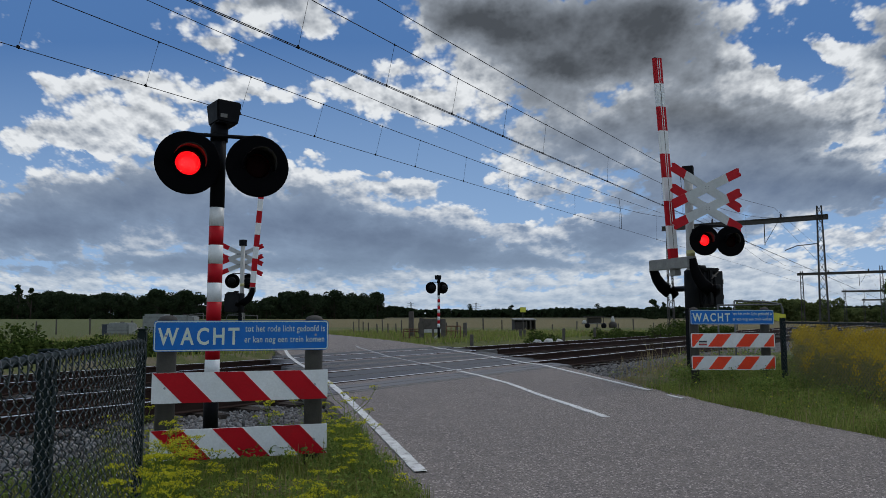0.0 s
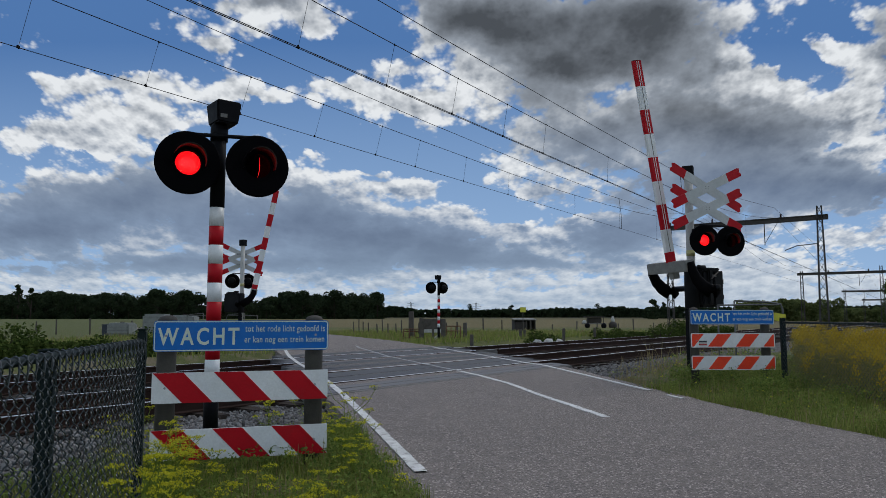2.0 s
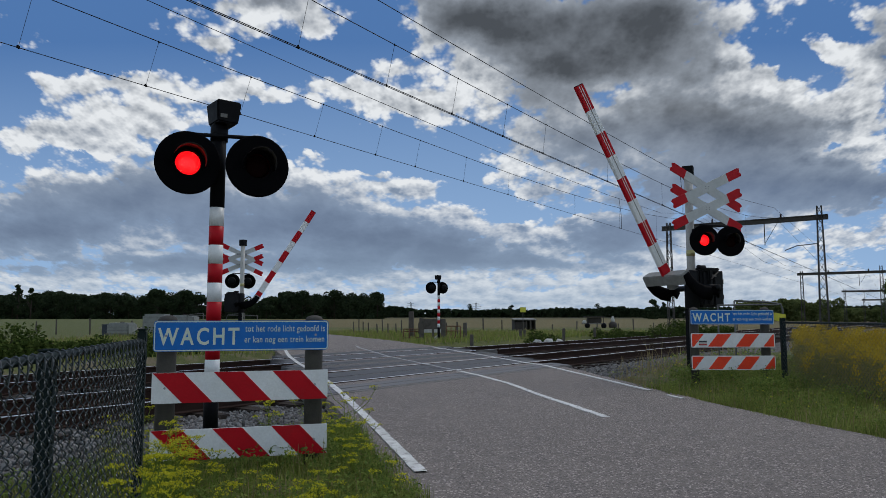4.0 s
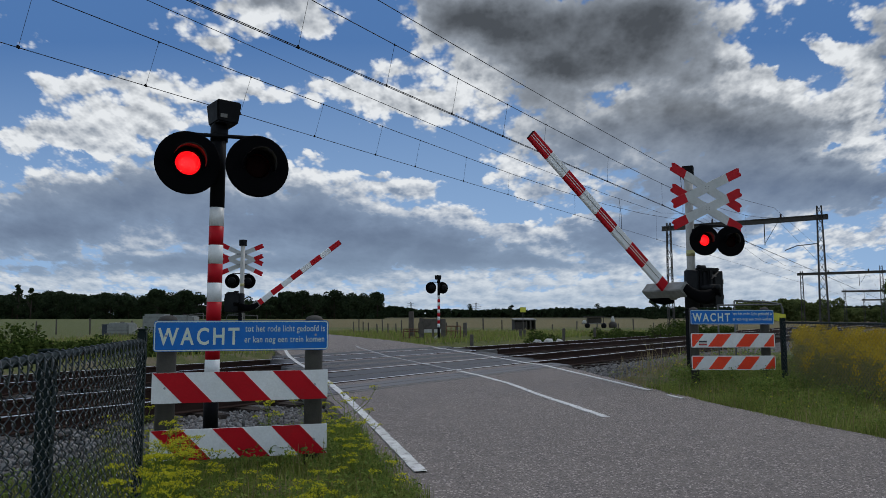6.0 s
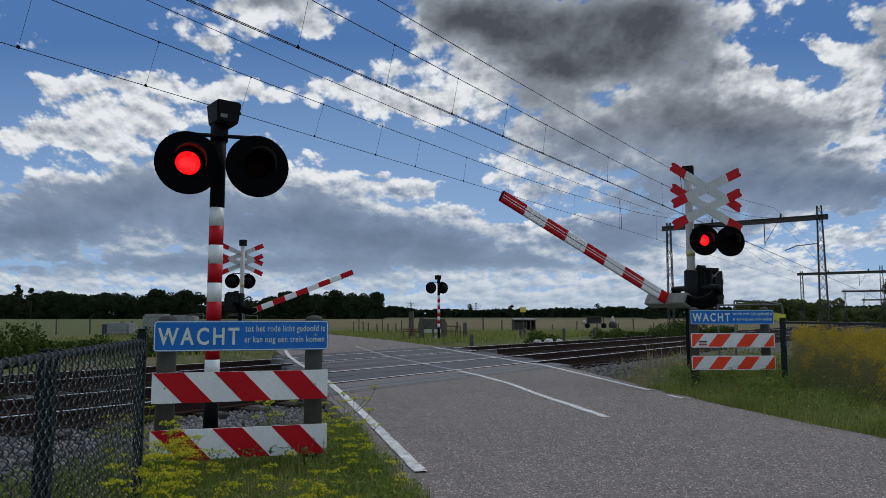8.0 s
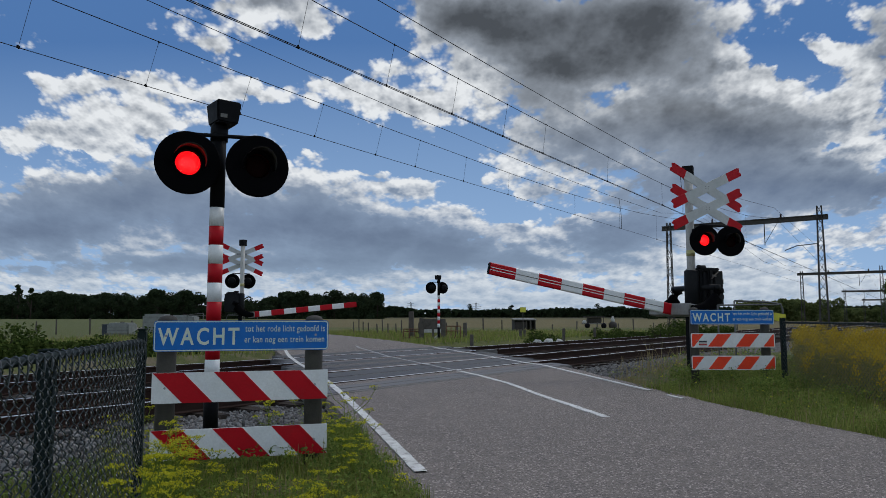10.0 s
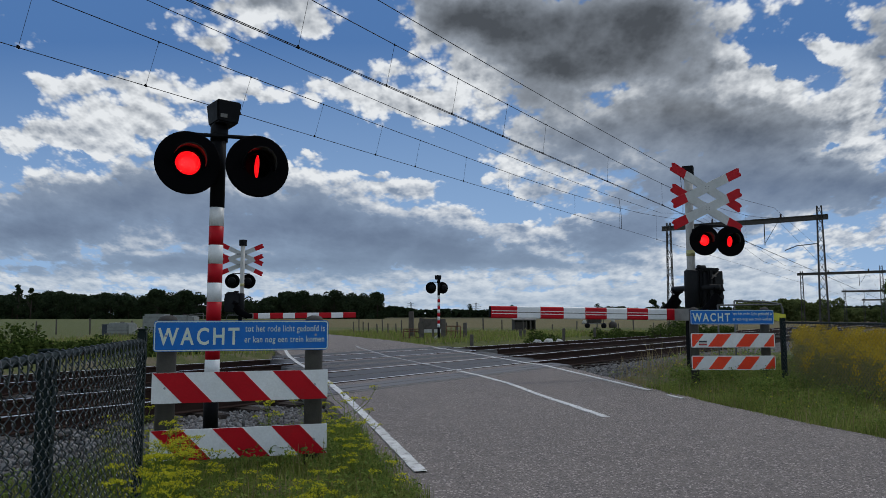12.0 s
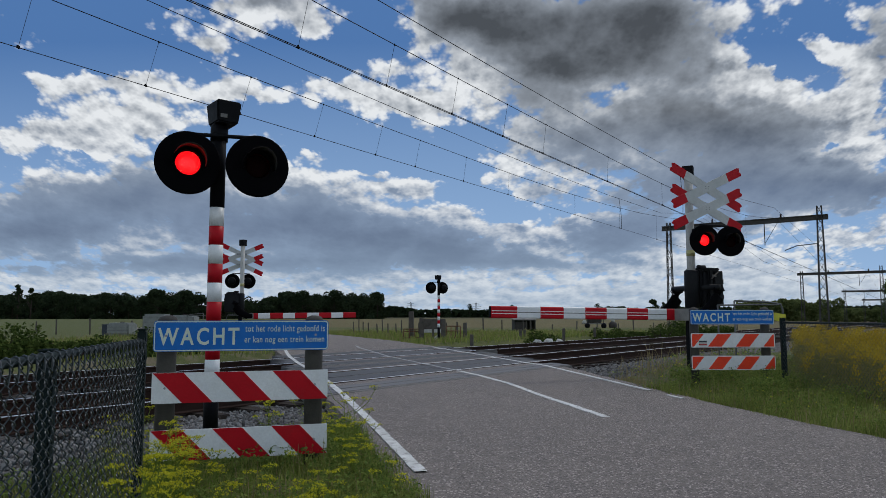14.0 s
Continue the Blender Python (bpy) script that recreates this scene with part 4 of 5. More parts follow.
near_board = warning_fence(pose(-1.945, 4.80, 0.0, 0, 0, 17), "blue notice over two red and white striped boards on grey posts", M_red, -0.95, 0.193, 0.0, 0.003, (0.955, 0.41, 0.035), -0.10, 1.155)
far_board = warning_fence(pose(3.505, 10.15, 0.13, 0, 0, 2), "blue notice over orange and white striped boards on the bank", M_orange, 0.72, -0.165, 0.012, 0.02, (0.945, 0.415, 0.10), -0.15)
sticker = part("sticker", box((0.165, -0.0935, 0.475), (0.115, 0.002, 0.075)), M_whitewash, far_board, "small weathered sticker with bars")
part("bar", box((0.165, -0.0952, 0.498), (0.115, 0.002, 0.020)), M_binblue, sticker)
part("bar", box((0.165, -0.0952, 0.460), (0.115, 0.002, 0.014)), M_red, sticker)
part("flag", box((1.30, -0.05, 0.84), (0.17, 0.004, 0.11), pose(0, 0, 0, 0, 10, -12), 0.0), M_yellow, far_board, "small yellow plate")

# ---------------------------------------------------------------- overhead line


def lattice_tower(parent, at, h, w0, w1):
    """Two chords joined by zigzag bracing on four sides."""
    part("mast_foot", box((at[0], at[1], at[2] - 0.25), (w0 + 0.2, w0 + 0.2, 0.5), None, 0.02), M_concrete, parent, "concrete footing")

    def corner(k, z):
        w = (w0 + (w1 - w0) * z / h) / 2
        return Vector((at[0] + (w if k in (0, 1) else -w), at[1] + (w * 0.8 if k in (1, 2) else -w * 0.8), at[2] + z))
    for k in range(4):
        part("chord", tube([corner(k, 0), corner(k, h)], 0.030, 4), M_darksteel, parent)
    bm = bmesh.new()
    count = max(6, int(h / 0.50))
    for f in range(4):
        for i in range(count):
            a, b = (f, (f + 1) % 4) if i % 2 else ((f + 1) % 4, f)
            add_tube(bm, [corner(a, h * i / count), corner(b, h * (i + 1) / count)], 0.015, 4)
    tagged(part("bracing", bm, M_darksteel, parent), kind="stuff")


def portal(s, p0, p1, top, base, label, arms=True):
    """A gantry over both tracks: two lattice masts, a beam, insulators and steady arms."""
    o = rail_point(s, 0, base)
    t = thing("catenary_portal", Matrix.Translation(o) @ pose(0, 0, 0, 0, 0, 90 + 53.4), label, "catenary gantry", "catenary gantries")
    h = top - base
    for p, extra in ((p0, 0.55), (p1, 0.25)):
        lattice_tower(t, (p, 0, 0), h + extra, 0.46 if p == p0 else 0.36, 0.22)
    bm = bmesh.new()
    for dz in (-0.13, 0.13):
        add_box(bm, ((p0 + p1) / 2, 0, h - 0.10 + dz), (p1 - p0 + 0.85, 0.20, 0.03))
    add_box(bm, ((p0 + p1) / 2, 0, h - 0.10), (p1 - p0 + 0.85, 0.04, 0.26))
    part("beam", bm, M_darksteel, t, "dark steel beam")
    for p in (8.34, 12.14):
        part("insulator", lathe([(0.03, 0), (0.07, 0.03), (0.03, 0.06), (0.07, 0.10), (0.03, 0.13), (0.07, 0.17), (0.03, 0.22), (0.001, 0.24)], 10, "Z"), M_rust, t, "brown ribbed insulator", True, Matrix.Translation((p, 0, h + 0.03)))
        part("dropper_post", tube([(p + 0.9, 0, h - 0.2), (p + 0.9, 0, h - 1.5)], 0.025, 6), M_darksteel, t)
        part("stay", tube([(p + 0.9, 0, h - 1.4), (p + 0.2, 0, h - 0.25)], 0.015, 6), M_darksteel, t)
    if arms:
        part("steady_arm", tube([(p0 + 0.1, 0, h - 1.55), (p0 + 1.2, 0, h - 1.62), (8.2, 0, h - 1.85)], 0.028, 6), M_darksteel, t, "registration arm", True)
    return t


portal(43.6, 6.37, 14.8, 6.55, -0.35, "dark steel lattice gantry spanning both railway tracks")
portal(87.0, 7.2, 14.8, 5.75, -0.9, "dark steel lattice gantry further down the railway", False)
portal(128.0, 8.7, 15.7, 5.0, -1.5, "small distant steel lattice gantry over the railway", False)
portal(168.0, 10.0, 17.2, 4.4, -2.0, "small distant steel lattice gantry over the railway", False)


def wire(name, rows, r, parent=None, label=""):
    """rows of s, p, z; smoothed in between."""
    ss = [q[0] for q in rows]
    fine = []
    for k in range(len(rows) - 1):
        n_sub = max(1, int((ss[k + 1] - ss[k]) / 4))
        for i in range(n_sub):
            s = ss[k] + (ss[k + 1] - ss[k]) * i / n_sub
            fine.append(rail_point(s, float(np.interp(s, ss, [q[1] for q in rows])), float(np.interp(s, ss, [q[2] for q in rows]))))
    fine.append(rail_point(*rows[-1]))
    return part(name, tube(fine, r, 6), M_black, parent, label, True)


def overhead(centre, z0, slope, m_off, feeder, drops, label, twin):
    t = thing("overhead_line", Matrix(), label, "overhead wire", "overhead wires")
    zc = lambda s: z0 - slope * s
    lift = lambda s: 0.72 + 1.35 * min(1.0, abs((s - 15.5) / 26.5)) ** 3.2
    pm = lambda s: centre - m_off * max(0.0, 1 - max(0.0, s + 2) / 24)
    span = [-14, -8, -2, 4, 8, 12, 16, 20, 24, 28, 32, 36, 39, 42]
    far = [(87, 64.5), (128, 107), (168, 148)]
    for dp in ((-0.02, 0.02) if twin else (0.0,)):
        wire("contact_wire", [(s, centre + dp, zc(s)) for s in span + [87, 128, 168]], 0.0068, t)
    rows = [(s, pm(s), zc(s) + lift(s)) for s in span]
    for end, mid in far:
        rows += [(mid - 8, centre, zc(mid - 8) + 0.75), (mid + 8, centre, zc(mid + 8) + 0.75), (end, centre, zc(end) + 2.1)]
    wire("messenger_wire", rows, 0.0075, t)
    wire("feeder_wire", [(s, centre, z) for s, z in feeder] + [(64, centre, 5.2), (87, centre, 5.9), (107, centre, 4.6), (128, centre, 5.2)], 0.0075, t)
    for s in drops:
        a, b = rail_point(s, pm(s), zc(s) + lift(s)), rail_point(s, centre, zc(s))
        d = part("dropper", tube([a, b], 0.0035, 5), M_black, t)
        part("clamp", box(b + Vector((0, 0, 0.01)), (0.03, 0.06, 0.05), None, 0.006), M_black, d)
        part("clamp", box(a, (0.025, 0.05, 0.035), None, 0.006), M_black, d)
    a, b = feeder[5][0] + 1.4, 0.0
    part("jumper", tube([rail_point(a, centre, feeder[5][1]), rail_point(a + 0.1, centre - 0.05, zc(a) + 0.5), rail_point(a + 0.2, centre, zc(a))], 0.009, 6), M_black, t, "hanging jumper cable", True)
    return t


overhead(FAR_TRACK, 5.415, 0.0195, 0.62, [(-14, 7.6), (7, 6.93), (11, 6.71), (15.7, 6.50), (22, 6.28), (28, 6.16), (34.7, 6.14), (42, 6.95)], [4.8, 7.02, 9.16, 11.29, 13.43, 15.06, 17.4, 20.0, 25.0, 29.4, 34.0], "contact and messenger wires over the further track", False)
overhead(NEAR_TRACK, 5.43, 0.0255, 0.36, [(-14, 7.45), (0, 7.02), (9.2, 6.73), (13.8, 6.56), (19, 6.40), (24.6, 6.28), (32, 6.30), (42, 6.95)], [3.2, 5.3, 7.37, 9.5, 11.55, 13.54, 15.43, 19.36, 24.0, 30.0, 35.5], "twin contact wire and messenger over the nearer track", True)

# ---------------------------------------------------------------- fences


def mesh_fence(start, end, base, h, posts, rail_r, rise, label, mesh=0.052, wire_r=0.0020, hooks=True):
    """Chain-link between green posts, hung from a tube along the top; the tube climbs by rise per metre. posts: place along it and height over the tube."""
    a, b = Vector(start), Vector(end)
    d = (b - a).normalized()
    length = (b - a).length
    t = thing("chain_link_fence", Matrix.Translation((a.x, a.y, base)) @ pose(0, 0, 0, 0, 0, math.degrees(math.atan2(d.y, d.x))), label, "fence", "chain-link fences")
    top = lambda x: h + rise * x
    for x, over, post_w, y in posts:
        z = top(x) + over
        p = part("post", box((x, y, z / 2), (post_w, post_w, z), None, 0.006), M_green, t, "dark green square post")
        part("post_cap", box((x, y, z + 0.002), (post_w + 0.003, post_w + 0.003, 0.008), None, 0.003), M_green, p)
    part("top_rail", tube([(0, 0, top(0)), (length, 0, top(length))], rail_r, 12), M_green, t, "green tube along the top", True)
    bm = bmesh.new()
    half = mesh / 2
    nz = int((h - 0.02) / half)
    y = rail_r + 0.008
    for i in range(int(length / half)):
        x0 = i * half
        z0 = top(x0) + rail_r * 0.6
        flip = i % 2
        pts = []
        for k in range(4 * nz + 1):      # each strand weaves left and right, bent round its neighbours
            q = math.cos(math.pi * (k / 4 + flip))
            swing = math.copysign(abs(q) ** 0.8, q)
            sag = 0.004 * noise.noise((x0 * 3, k * 0.11, 2.0))
            pts.append((x0 + half * (0.5 + 0.54 * swing) + sag, y + 0.0065 * math.sin(math.pi * (k / 4 + flip)) + 0.006 * noise.noise((x0 * 2.5, k * 0.06, 7.0)), z0 - k * half / 4))
        add_tube(bm, pts, wire_r, 5, cap=False)
    part("mesh", bm, M_wire, t, "woven green wire mesh")
    if hooks:
        for i in range(int(length / mesh)):
            x = i * mesh + 0.006 * noise.noise((i * 1.7, 0, 0))
            z = top(x)
            r = rail_r + 0.003
            pts = [(x + 0.020, y, z - 0.050), (x + 0.012, y, z - 0.024), (x, r, z - 0.002), (x - 0.006, r * 0.7, z + r * 0.75), (x - 0.010, 0, z + r), (x - 0.014, -r * 0.8, z + r * 0.5), (x - 0.014, -r, z - 0.01)]
            part("wire_tie", tube(pts, 0.0027, 6), M_wire, t)
    return t


mesh_fence((-1.222, 2.88, 0), (-0.832, 0.555, 0), -0.06, 0.941, [(-0.02, 0.048, 0.034, 0.0), (0.892, 0.012, 0.042, -0.030), (2.30, 0.012, 0.042, -0.030)], 0.0115, -0.006, "dark green chain-link fence along the grassy verge")
mesh_fence((5.02, 4.2, 0), (4.645, 9.72, 0), 0.04, 0.86, [(0.3, 0.05, 0.05, -0.04), (2.9, 0.05, 0.05, -0.04), (5.53, 0.06, 0.06, 0.0)], 0.014, 0.0, "chain-link fence with green posts before tall yellow flowers", 0.06, 0.0018, False)


M_dullsteel = surface("dull_galvanised_tube", (0.13, 0.135, 0.135), (0.09, 0.092, 0.092), 9, 60, 0.6, 0.3, 0.001, 0.4)


def tube_frame():
    t = thing("tube_railing", pose(4.05, 11.3, 0.1, 0, 0, 3), "grey galvanised tube railing behind the warning boards", "railing", "tube railings")
    part("top_bar", tube([(0.35, 0.05, 1.06), (0.9, 0.05, 1.07), (1.34, 0.0, 1.07)], 0.013, 10), M_dullsteel, t, "", True)
    part("bent_bar", tube([(0.80, 0.4, 1.14), (1.25, 0.1, 1.11), (1.38, 0.02, 1.08), (1.40, 0, 1.0), (1.40, 0, -0.1)], 0.015, 10), M_dullsteel, t, "", True)
    part("middle_bar", tube([(0.9, 0.02, 0.56), (1.40, 0, 0.56)], 0.015, 10), M_dullsteel, t, "", True)
    part("upright", tube([(0.80, 0.4, 1.14), (0.80, 0.4, -0.1)], 0.013, 10), M_dullsteel, t, "", True)
    part("upright", tube([(0.36, 0.05, 1.06), (0.36, 0.05, -0.1)], 0.013, 10), M_dullsteel, t, "", True)

    return t


railing = tube_frame()
for x, y, turn in ((-6.25, 25.3, 195), (-7.55, 25.0, 190)):
    tagged(copy_thing(railing, pose(x, y, -0.06, 0, 0, turn)), "grey tube railing beyond the railway beside the barrier")

# ---------------------------------------------------------------- trees and distance
rng = random.Random(11)


def leaf_cloud(blobs, count, size, rnd, flat=0.75):
    """Small leaf pieces gathered on the outside of several blobs, with gaps."""
    verts, faces = [], []
    weights = [b[3] ** 2 for b in blobs]
    for _ in range(count):
        bx, by, bz, br = rnd.choices(blobs, weights)[0]
        d = Vector((rnd.gauss(0, 1), rnd.gauss(0, 1), rnd.gauss(0, 1))).normalized()
        r = br * rnd.uniform(0.62, 1.08) ** 0.7
        c = Vector((bx + d.x * r, by + d.y * r, bz + d.z * r * flat))
        u = Vector((rnd.gauss(0, 1), rnd.gauss(0, 1), rnd.gauss(0, 0.6))).normalized()
        w = u.cross(Vector((rnd.gauss(0, 1), rnd.gauss(0, 1), rnd.gauss(0, 1)))).normalized()
        s = size * rnd.uniform(0.5, 1.25)
        b = len(verts)
        verts += [tuple(c + u * s), tuple(c + w * s * 0.6), tuple(c - u * s), tuple(c - w * s * 0.6)]
        faces.append((b, b + 1, b + 2, b + 3))
    return verts, faces


def tree(seed, h, w, base_crown=0.03, leaves=1900, size=0.42, material=None):
    rnd = random.Random(seed)
    t = thing("tree", Matrix(), "dark green broadleaf tree at the field's edge", "tree", "trees of the wood")
    bm = bmesh.new()
    add_tube(bm, [(0, 0, -0.3), (0.05, 0, h * 0.3), (0.1, 0.1, h * 0.6), (0.0, 0.1, h * 0.85)], [0.035 * h * 0.6, 0.028 * h * 0.6, 0.014 * h * 0.6, 0.003 * h], 8)
    for k in range(6):
        a = rnd.uniform(0, 6.28)
        z = h * rnd.uniform(0.25, 0.6)
        e = Vector((math.cos(a) * w * 0.36, math.sin(a) * w * 0.36, z + h * 0.2))
        add_tube(bm, [(0.05, 0.05, z), e * 0.5 + Vector((0, 0, z * 0.5)), e], [0.008 * h, 0.006 * h, 0.002 * h], 5)
    part("trunk", bm, M_bark, t, "", True)
    blobs = []
    for k in range(15):
        a, q = rnd.uniform(0, 6.28), rnd.uniform(0, 1)
        z = h * (base_crown + (0.90 - base_crown) * q)
        spread = w * 0.36 * (1 - max(0, q - 0.55) * 1.3)
        blobs.append((math.cos(a) * spread * rnd.uniform(0.3, 1), math.sin(a) * spread * rnd.uniform(0.3, 1), z, w * rnd.uniform(0.13, 0.23)))
    v, f = leaf_cloud(blobs, leaves, size, rnd)
    raw("crown", v, f, material or M_wood, t, "leafy crown")
    return t


def put_trees(models, spots):
    """spots: x, y, z, model, turn; the first spot of a model takes the model itself."""
    used = set()
    for x, y, z, k, turn in spots:
        m = pose(x, y, z, 0, 0, turn)
        if k in used:
            copy_thing(models[k], m)
        else:
            used.add(k)
            models[k].matrix_basis = m


wood = [tree(20 + k, h, w) for k, (h, w) in enumerate([(11.0, 9), (9.6, 8), (12.0, 9.5), (10.3, 10), (8.6, 7), (11.6, 8)])]
spots = []
for row, (y, jitter) in enumerate(((262, 5), (272, 5), (284, 6))):
    x = -205.0 + row * 2
    while x < -22:
        r = x / y
        tall = 0.6 * math.sin(x * 0.06) + 0.5 * math.sin(x * 0.17 + 1)
        gap = -0.300 < r < -0.262 and row == 0
        if not gap and r < -0.088:
            spots.append((x + rng.uniform(-1.5, 1.5), y + rng.uniform(-jitter, jitter), -0.7 + 0.6 * tall + (-2.6 if -0.33 < r < -0.255 else 0), rng.randrange(6), rng.uniform(0, 360)))
        x += rng.uniform(4.0, 6.2)
put_trees(wood, spots)


M_copse = leaf_mat("copse_leaves", (0.060, 0.085, 0.030), (0.15, 0.17, 0.065), 0.3)


def far_wood(name, x0, x1, y, h_lo, h_hi, count, seed, size, label, material=None):
    """A distant belt of trees in one piece."""
    rnd = random.Random(seed)
    blobs = []
    x = x0
    while x < x1:
        h = h_lo + (h_hi - h_lo) * (0.5 + 0.5 * noise.noise((x * 0.035, y * 0.01, seed))) * rnd.uniform(0.75, 1.15)
        w = h * rnd.uniform(0.20, 0.36)
        yy = y + rnd.uniform(-8, 8)
        blobs.append((x, yy, h * 0.30 - 0.5, w))
        blobs.append((x + rnd.uniform(-1, 1), yy, h - w * 0.75, w * 0.8))
        blobs.append((x + rnd.uniform(-2, 2), yy, h * 0.6, w))
        x += w * rnd.uniform(0.55, 0.9)
    v, f = leaf_cloud(blobs, count, size, rnd, 0.85)
    ob = raw(name, v, f, material or M_wood, None, label)
    return tagged(ob, category="woodland", kind="stuff")


far_wood("far_trees", -215, -100, 290, 9.0, 11.0, 34000, 2, 0.6, "dark wood behind the pasture")
far_wood("far_trees", -100, -70, 294, 3.5, 5.2, 8000, 4, 0.6, "low scrub between two dark woods")
far_wood("far_trees", -69, -25, 290, 8.4, 10.4, 18000, 6, 0.6, "dark domed wood behind the pasture")
far_wood("far_trees", -52, 175, 560, 4.2, 10.2, 26000, 3, 1.2, "distant dark belt of trees beyond the grain field")
far_wood("far_trees", 96, 260, 330, 4.6, 6.6, 22000, 5, 0.9, "distant dark trees beside the railway")
far_wood("far_trees", 63, 81, 150, 3.5, 4.9, 13000, 8, 0.30, "rounded trees beside the railway", M_copse)
far_wood("far_trees", 82, 112, 158, 2.6, 3.6, 9000, 9, 0.36, "rounded trees beside the railway", M_copse)
edge_tree = tree(77, 6.4, 7.0, 0.02, 9000, 0.17, M_bush)
edge_tree.matrix_basis = pose(51.6, 78, -0.4)
tagged(edge_tree, "tall green tree beside the railway", "tree")
for x, y, h, w, seed in ((71, 300 * 0.8, 7.6, 5, 5), (-150, 250, 14.2, 4.2, 9), (-146, 251, 13.2, 4.0, 10), (170, 545, 14, 5, 11), (52, 540, 10.5, 7, 12), (20, 540, 11, 9, 13), (118, 540, 12, 9, 14)):
    lone = tree(seed, h, w, 0.12, 1500, 0.36)
    lone.matrix_basis = pose(x, y, -0.8)


def bush(seed, w, h):
    rnd = random.Random(seed)
    t = thing("bush", Matrix(), "low leafy green bush beside the railway", "bush", "bushes by the railway")
    bm = bmesh.new()
    for k in range(7):
        a = rnd.uniform(0, 6.28)
        add_tube(bm, [(0, 0, -0.1), (math.cos(a) * w * 0.2, math.sin(a) * w * 0.2, h * 0.5), (math.cos(a) * w * 0.36, math.sin(a) * w * 0.36, h * 0.85)], [0.02, 0.012, 0.004], 5)
    part("stem", bm, M_bark, t)
    blobs = [(rnd.uniform(-0.4, 0.4) * w, rnd.uniform(-0.4, 0.4) * w, h * rnd.uniform(0.25, 0.78), w * rnd.uniform(0.14, 0.26)) for _ in range(12)]
    v, f = leaf_cloud(blobs, 1500, 0.055, rnd)
    raw("foliage", v, f, M_bush, t)
    return t


bushes = [bush(40 + k, w, h) for k, (w, h) in enumerate(((1.5, 0.95), (1.3, 0.8), (1.8, 1.1), (1.2, 0.7)))]
spots = []
for k in range(15):
    s, p = 5.0 + 0.50 * k, 17.4 + rng.uniform(-0.3, 1.2)
    q = rail_point(s, p)
    spots.append((q.x, q.y, -0.18 - 0.02 * k, rng.randrange(4) if k > 3 else k, rng.uniform(0, 360)))
for x, y in ((8.6, 37.2), (9.5, 37.6), (10.3, 36.9), (11.4, 38.4), (4.4, 31.4), (14.0, 38.0), (15.6, 40.5), (12.4, 36.6), (17.5, 44), (10.9, 35.5), (13.2, 39.6)):
    spots.append((x, y, -0.3 if x > 12 else -0.52, rng.randrange(4), rng.uniform(0, 360)))
put_trees(bushes, spots)

# ---------------------------------------------------------------- grass and flowers


def inside_road(x, y, margin):
    l = np.interp(y, [q[1] for q in LEFT_EDGE], [q[0] for q in LEFT_EDGE])
    r = np.interp(y, [q[1] for q in RIGHT_EDGE], [q[0] for q in RIGHT_EDGE])
    return l - margin < x < r + margin


def grass(name, count, region, h_lo, h_hi, w, material, seed, label, test=None, patch=0.55):
    """Single bent blades in uneven tufts."""
    rnd = random.Random(seed)
    x0, x1, y0, y1 = region
    verts, faces = [], []
    made = 0
    tries = 0
    while made < count and tries < count * 12:
        tries += 1
        x, y = rnd.uniform(x0, x1), rnd.uniform(y0, y1)
        if inside_road(x, y, -0.04 + 0.10 * noise.noise((x * 2, y * 2, 9))) or (test and not test(x, y)):
            continue
        den = 0.5 + 0.5 * noise.noise((x * 1.6, y * 1.6, seed))
        if rnd.random() > den + patch - 0.25:
            continue
        made += 1
        h = rnd.uniform(h_lo, h_hi) * (0.45 + 0.9 * den)
        a = rnd.uniform(0, 6.28)
        lean = rnd.uniform(0.05, 0.6) * h
        dx, dy = math.cos(a), math.sin(a)
        z = ground_height(x, y) - 0.02
        ww = w * rnd.uniform(0.6, 1.3)
        b = len(verts)
        verts += [(x - dy * ww, y + dx * ww, z), (x + dy * ww, y - dx * ww, z), (x + dx * lean * 0.35 + dy * ww * 0.7, y + dy * lean * 0.35 - dx * ww * 0.7, z + h * 0.6), (x + dx * lean * 0.35 - dy * ww * 0.7, y + dy * lean * 0.35 + dx * ww * 0.7, z + h * 0.6), (x + dx * lean, y + dy * lean, z + h)]
        faces += [(b, b + 1, b + 2, b + 3), (b + 3, b + 2, b + 4)]
    ob = raw(name, verts, faces, material, None, label)
    return tagged(ob, category="grass", kind="stuff")


across = lambda x, y: -0.803 * x + 0.596 * y
grass("verge_grass", 34000, (-3.2, 0.4, 2.4, 8.6), 0.04, 0.16, 0.0035, M_grass, 1, "green verge grass round the warning boards", lambda x, y: across(x, y) < 4.75)
grass("dry_grass", 3600, (-3.2, 0.4, 2.4, 8.6), 0.06, 0.22, 0.0022, M_dry, 2, "dry straw-coloured grass among the green", lambda x, y: across(x, y) < 5.4)
grass("verge_grass", 9000, (-6, 1.2, -4.0, 2.6), 0.04, 0.16, 0.006, M_grass, 7, "green verge grass beside the road", lambda x, y: math.hypot(x, y) > 0.5)
grass("verge_grass", 90000, (2.5, 8.5, 5.0, 14.0), 0.05, 0.20, 0.0032, M_grass, 3, "rough green grass on the bank by the road", lambda x, y: across(x, y) < 3.5 + 0.8 * noise.noise((x * 0.9, y * 0.9, 3)))
grass("dry_grass", 7000, (2.2, 9.5, 5.5, 16.5), 0.10, 0.30, 0.0030, M_dry, 4, "dry straw-coloured grass on the bank", lambda x, y: across(x, y) < 4.6)
grass("fringe_grass", 9000, (-2.6, 5.5, 2.0, 15.0), 0.03, 0.10, 0.0035, M_dry, 12, "short dry grass along the asphalt edge", lambda x, y: inside_road(x, y, 0.30) and across(x, y) < 6.2)
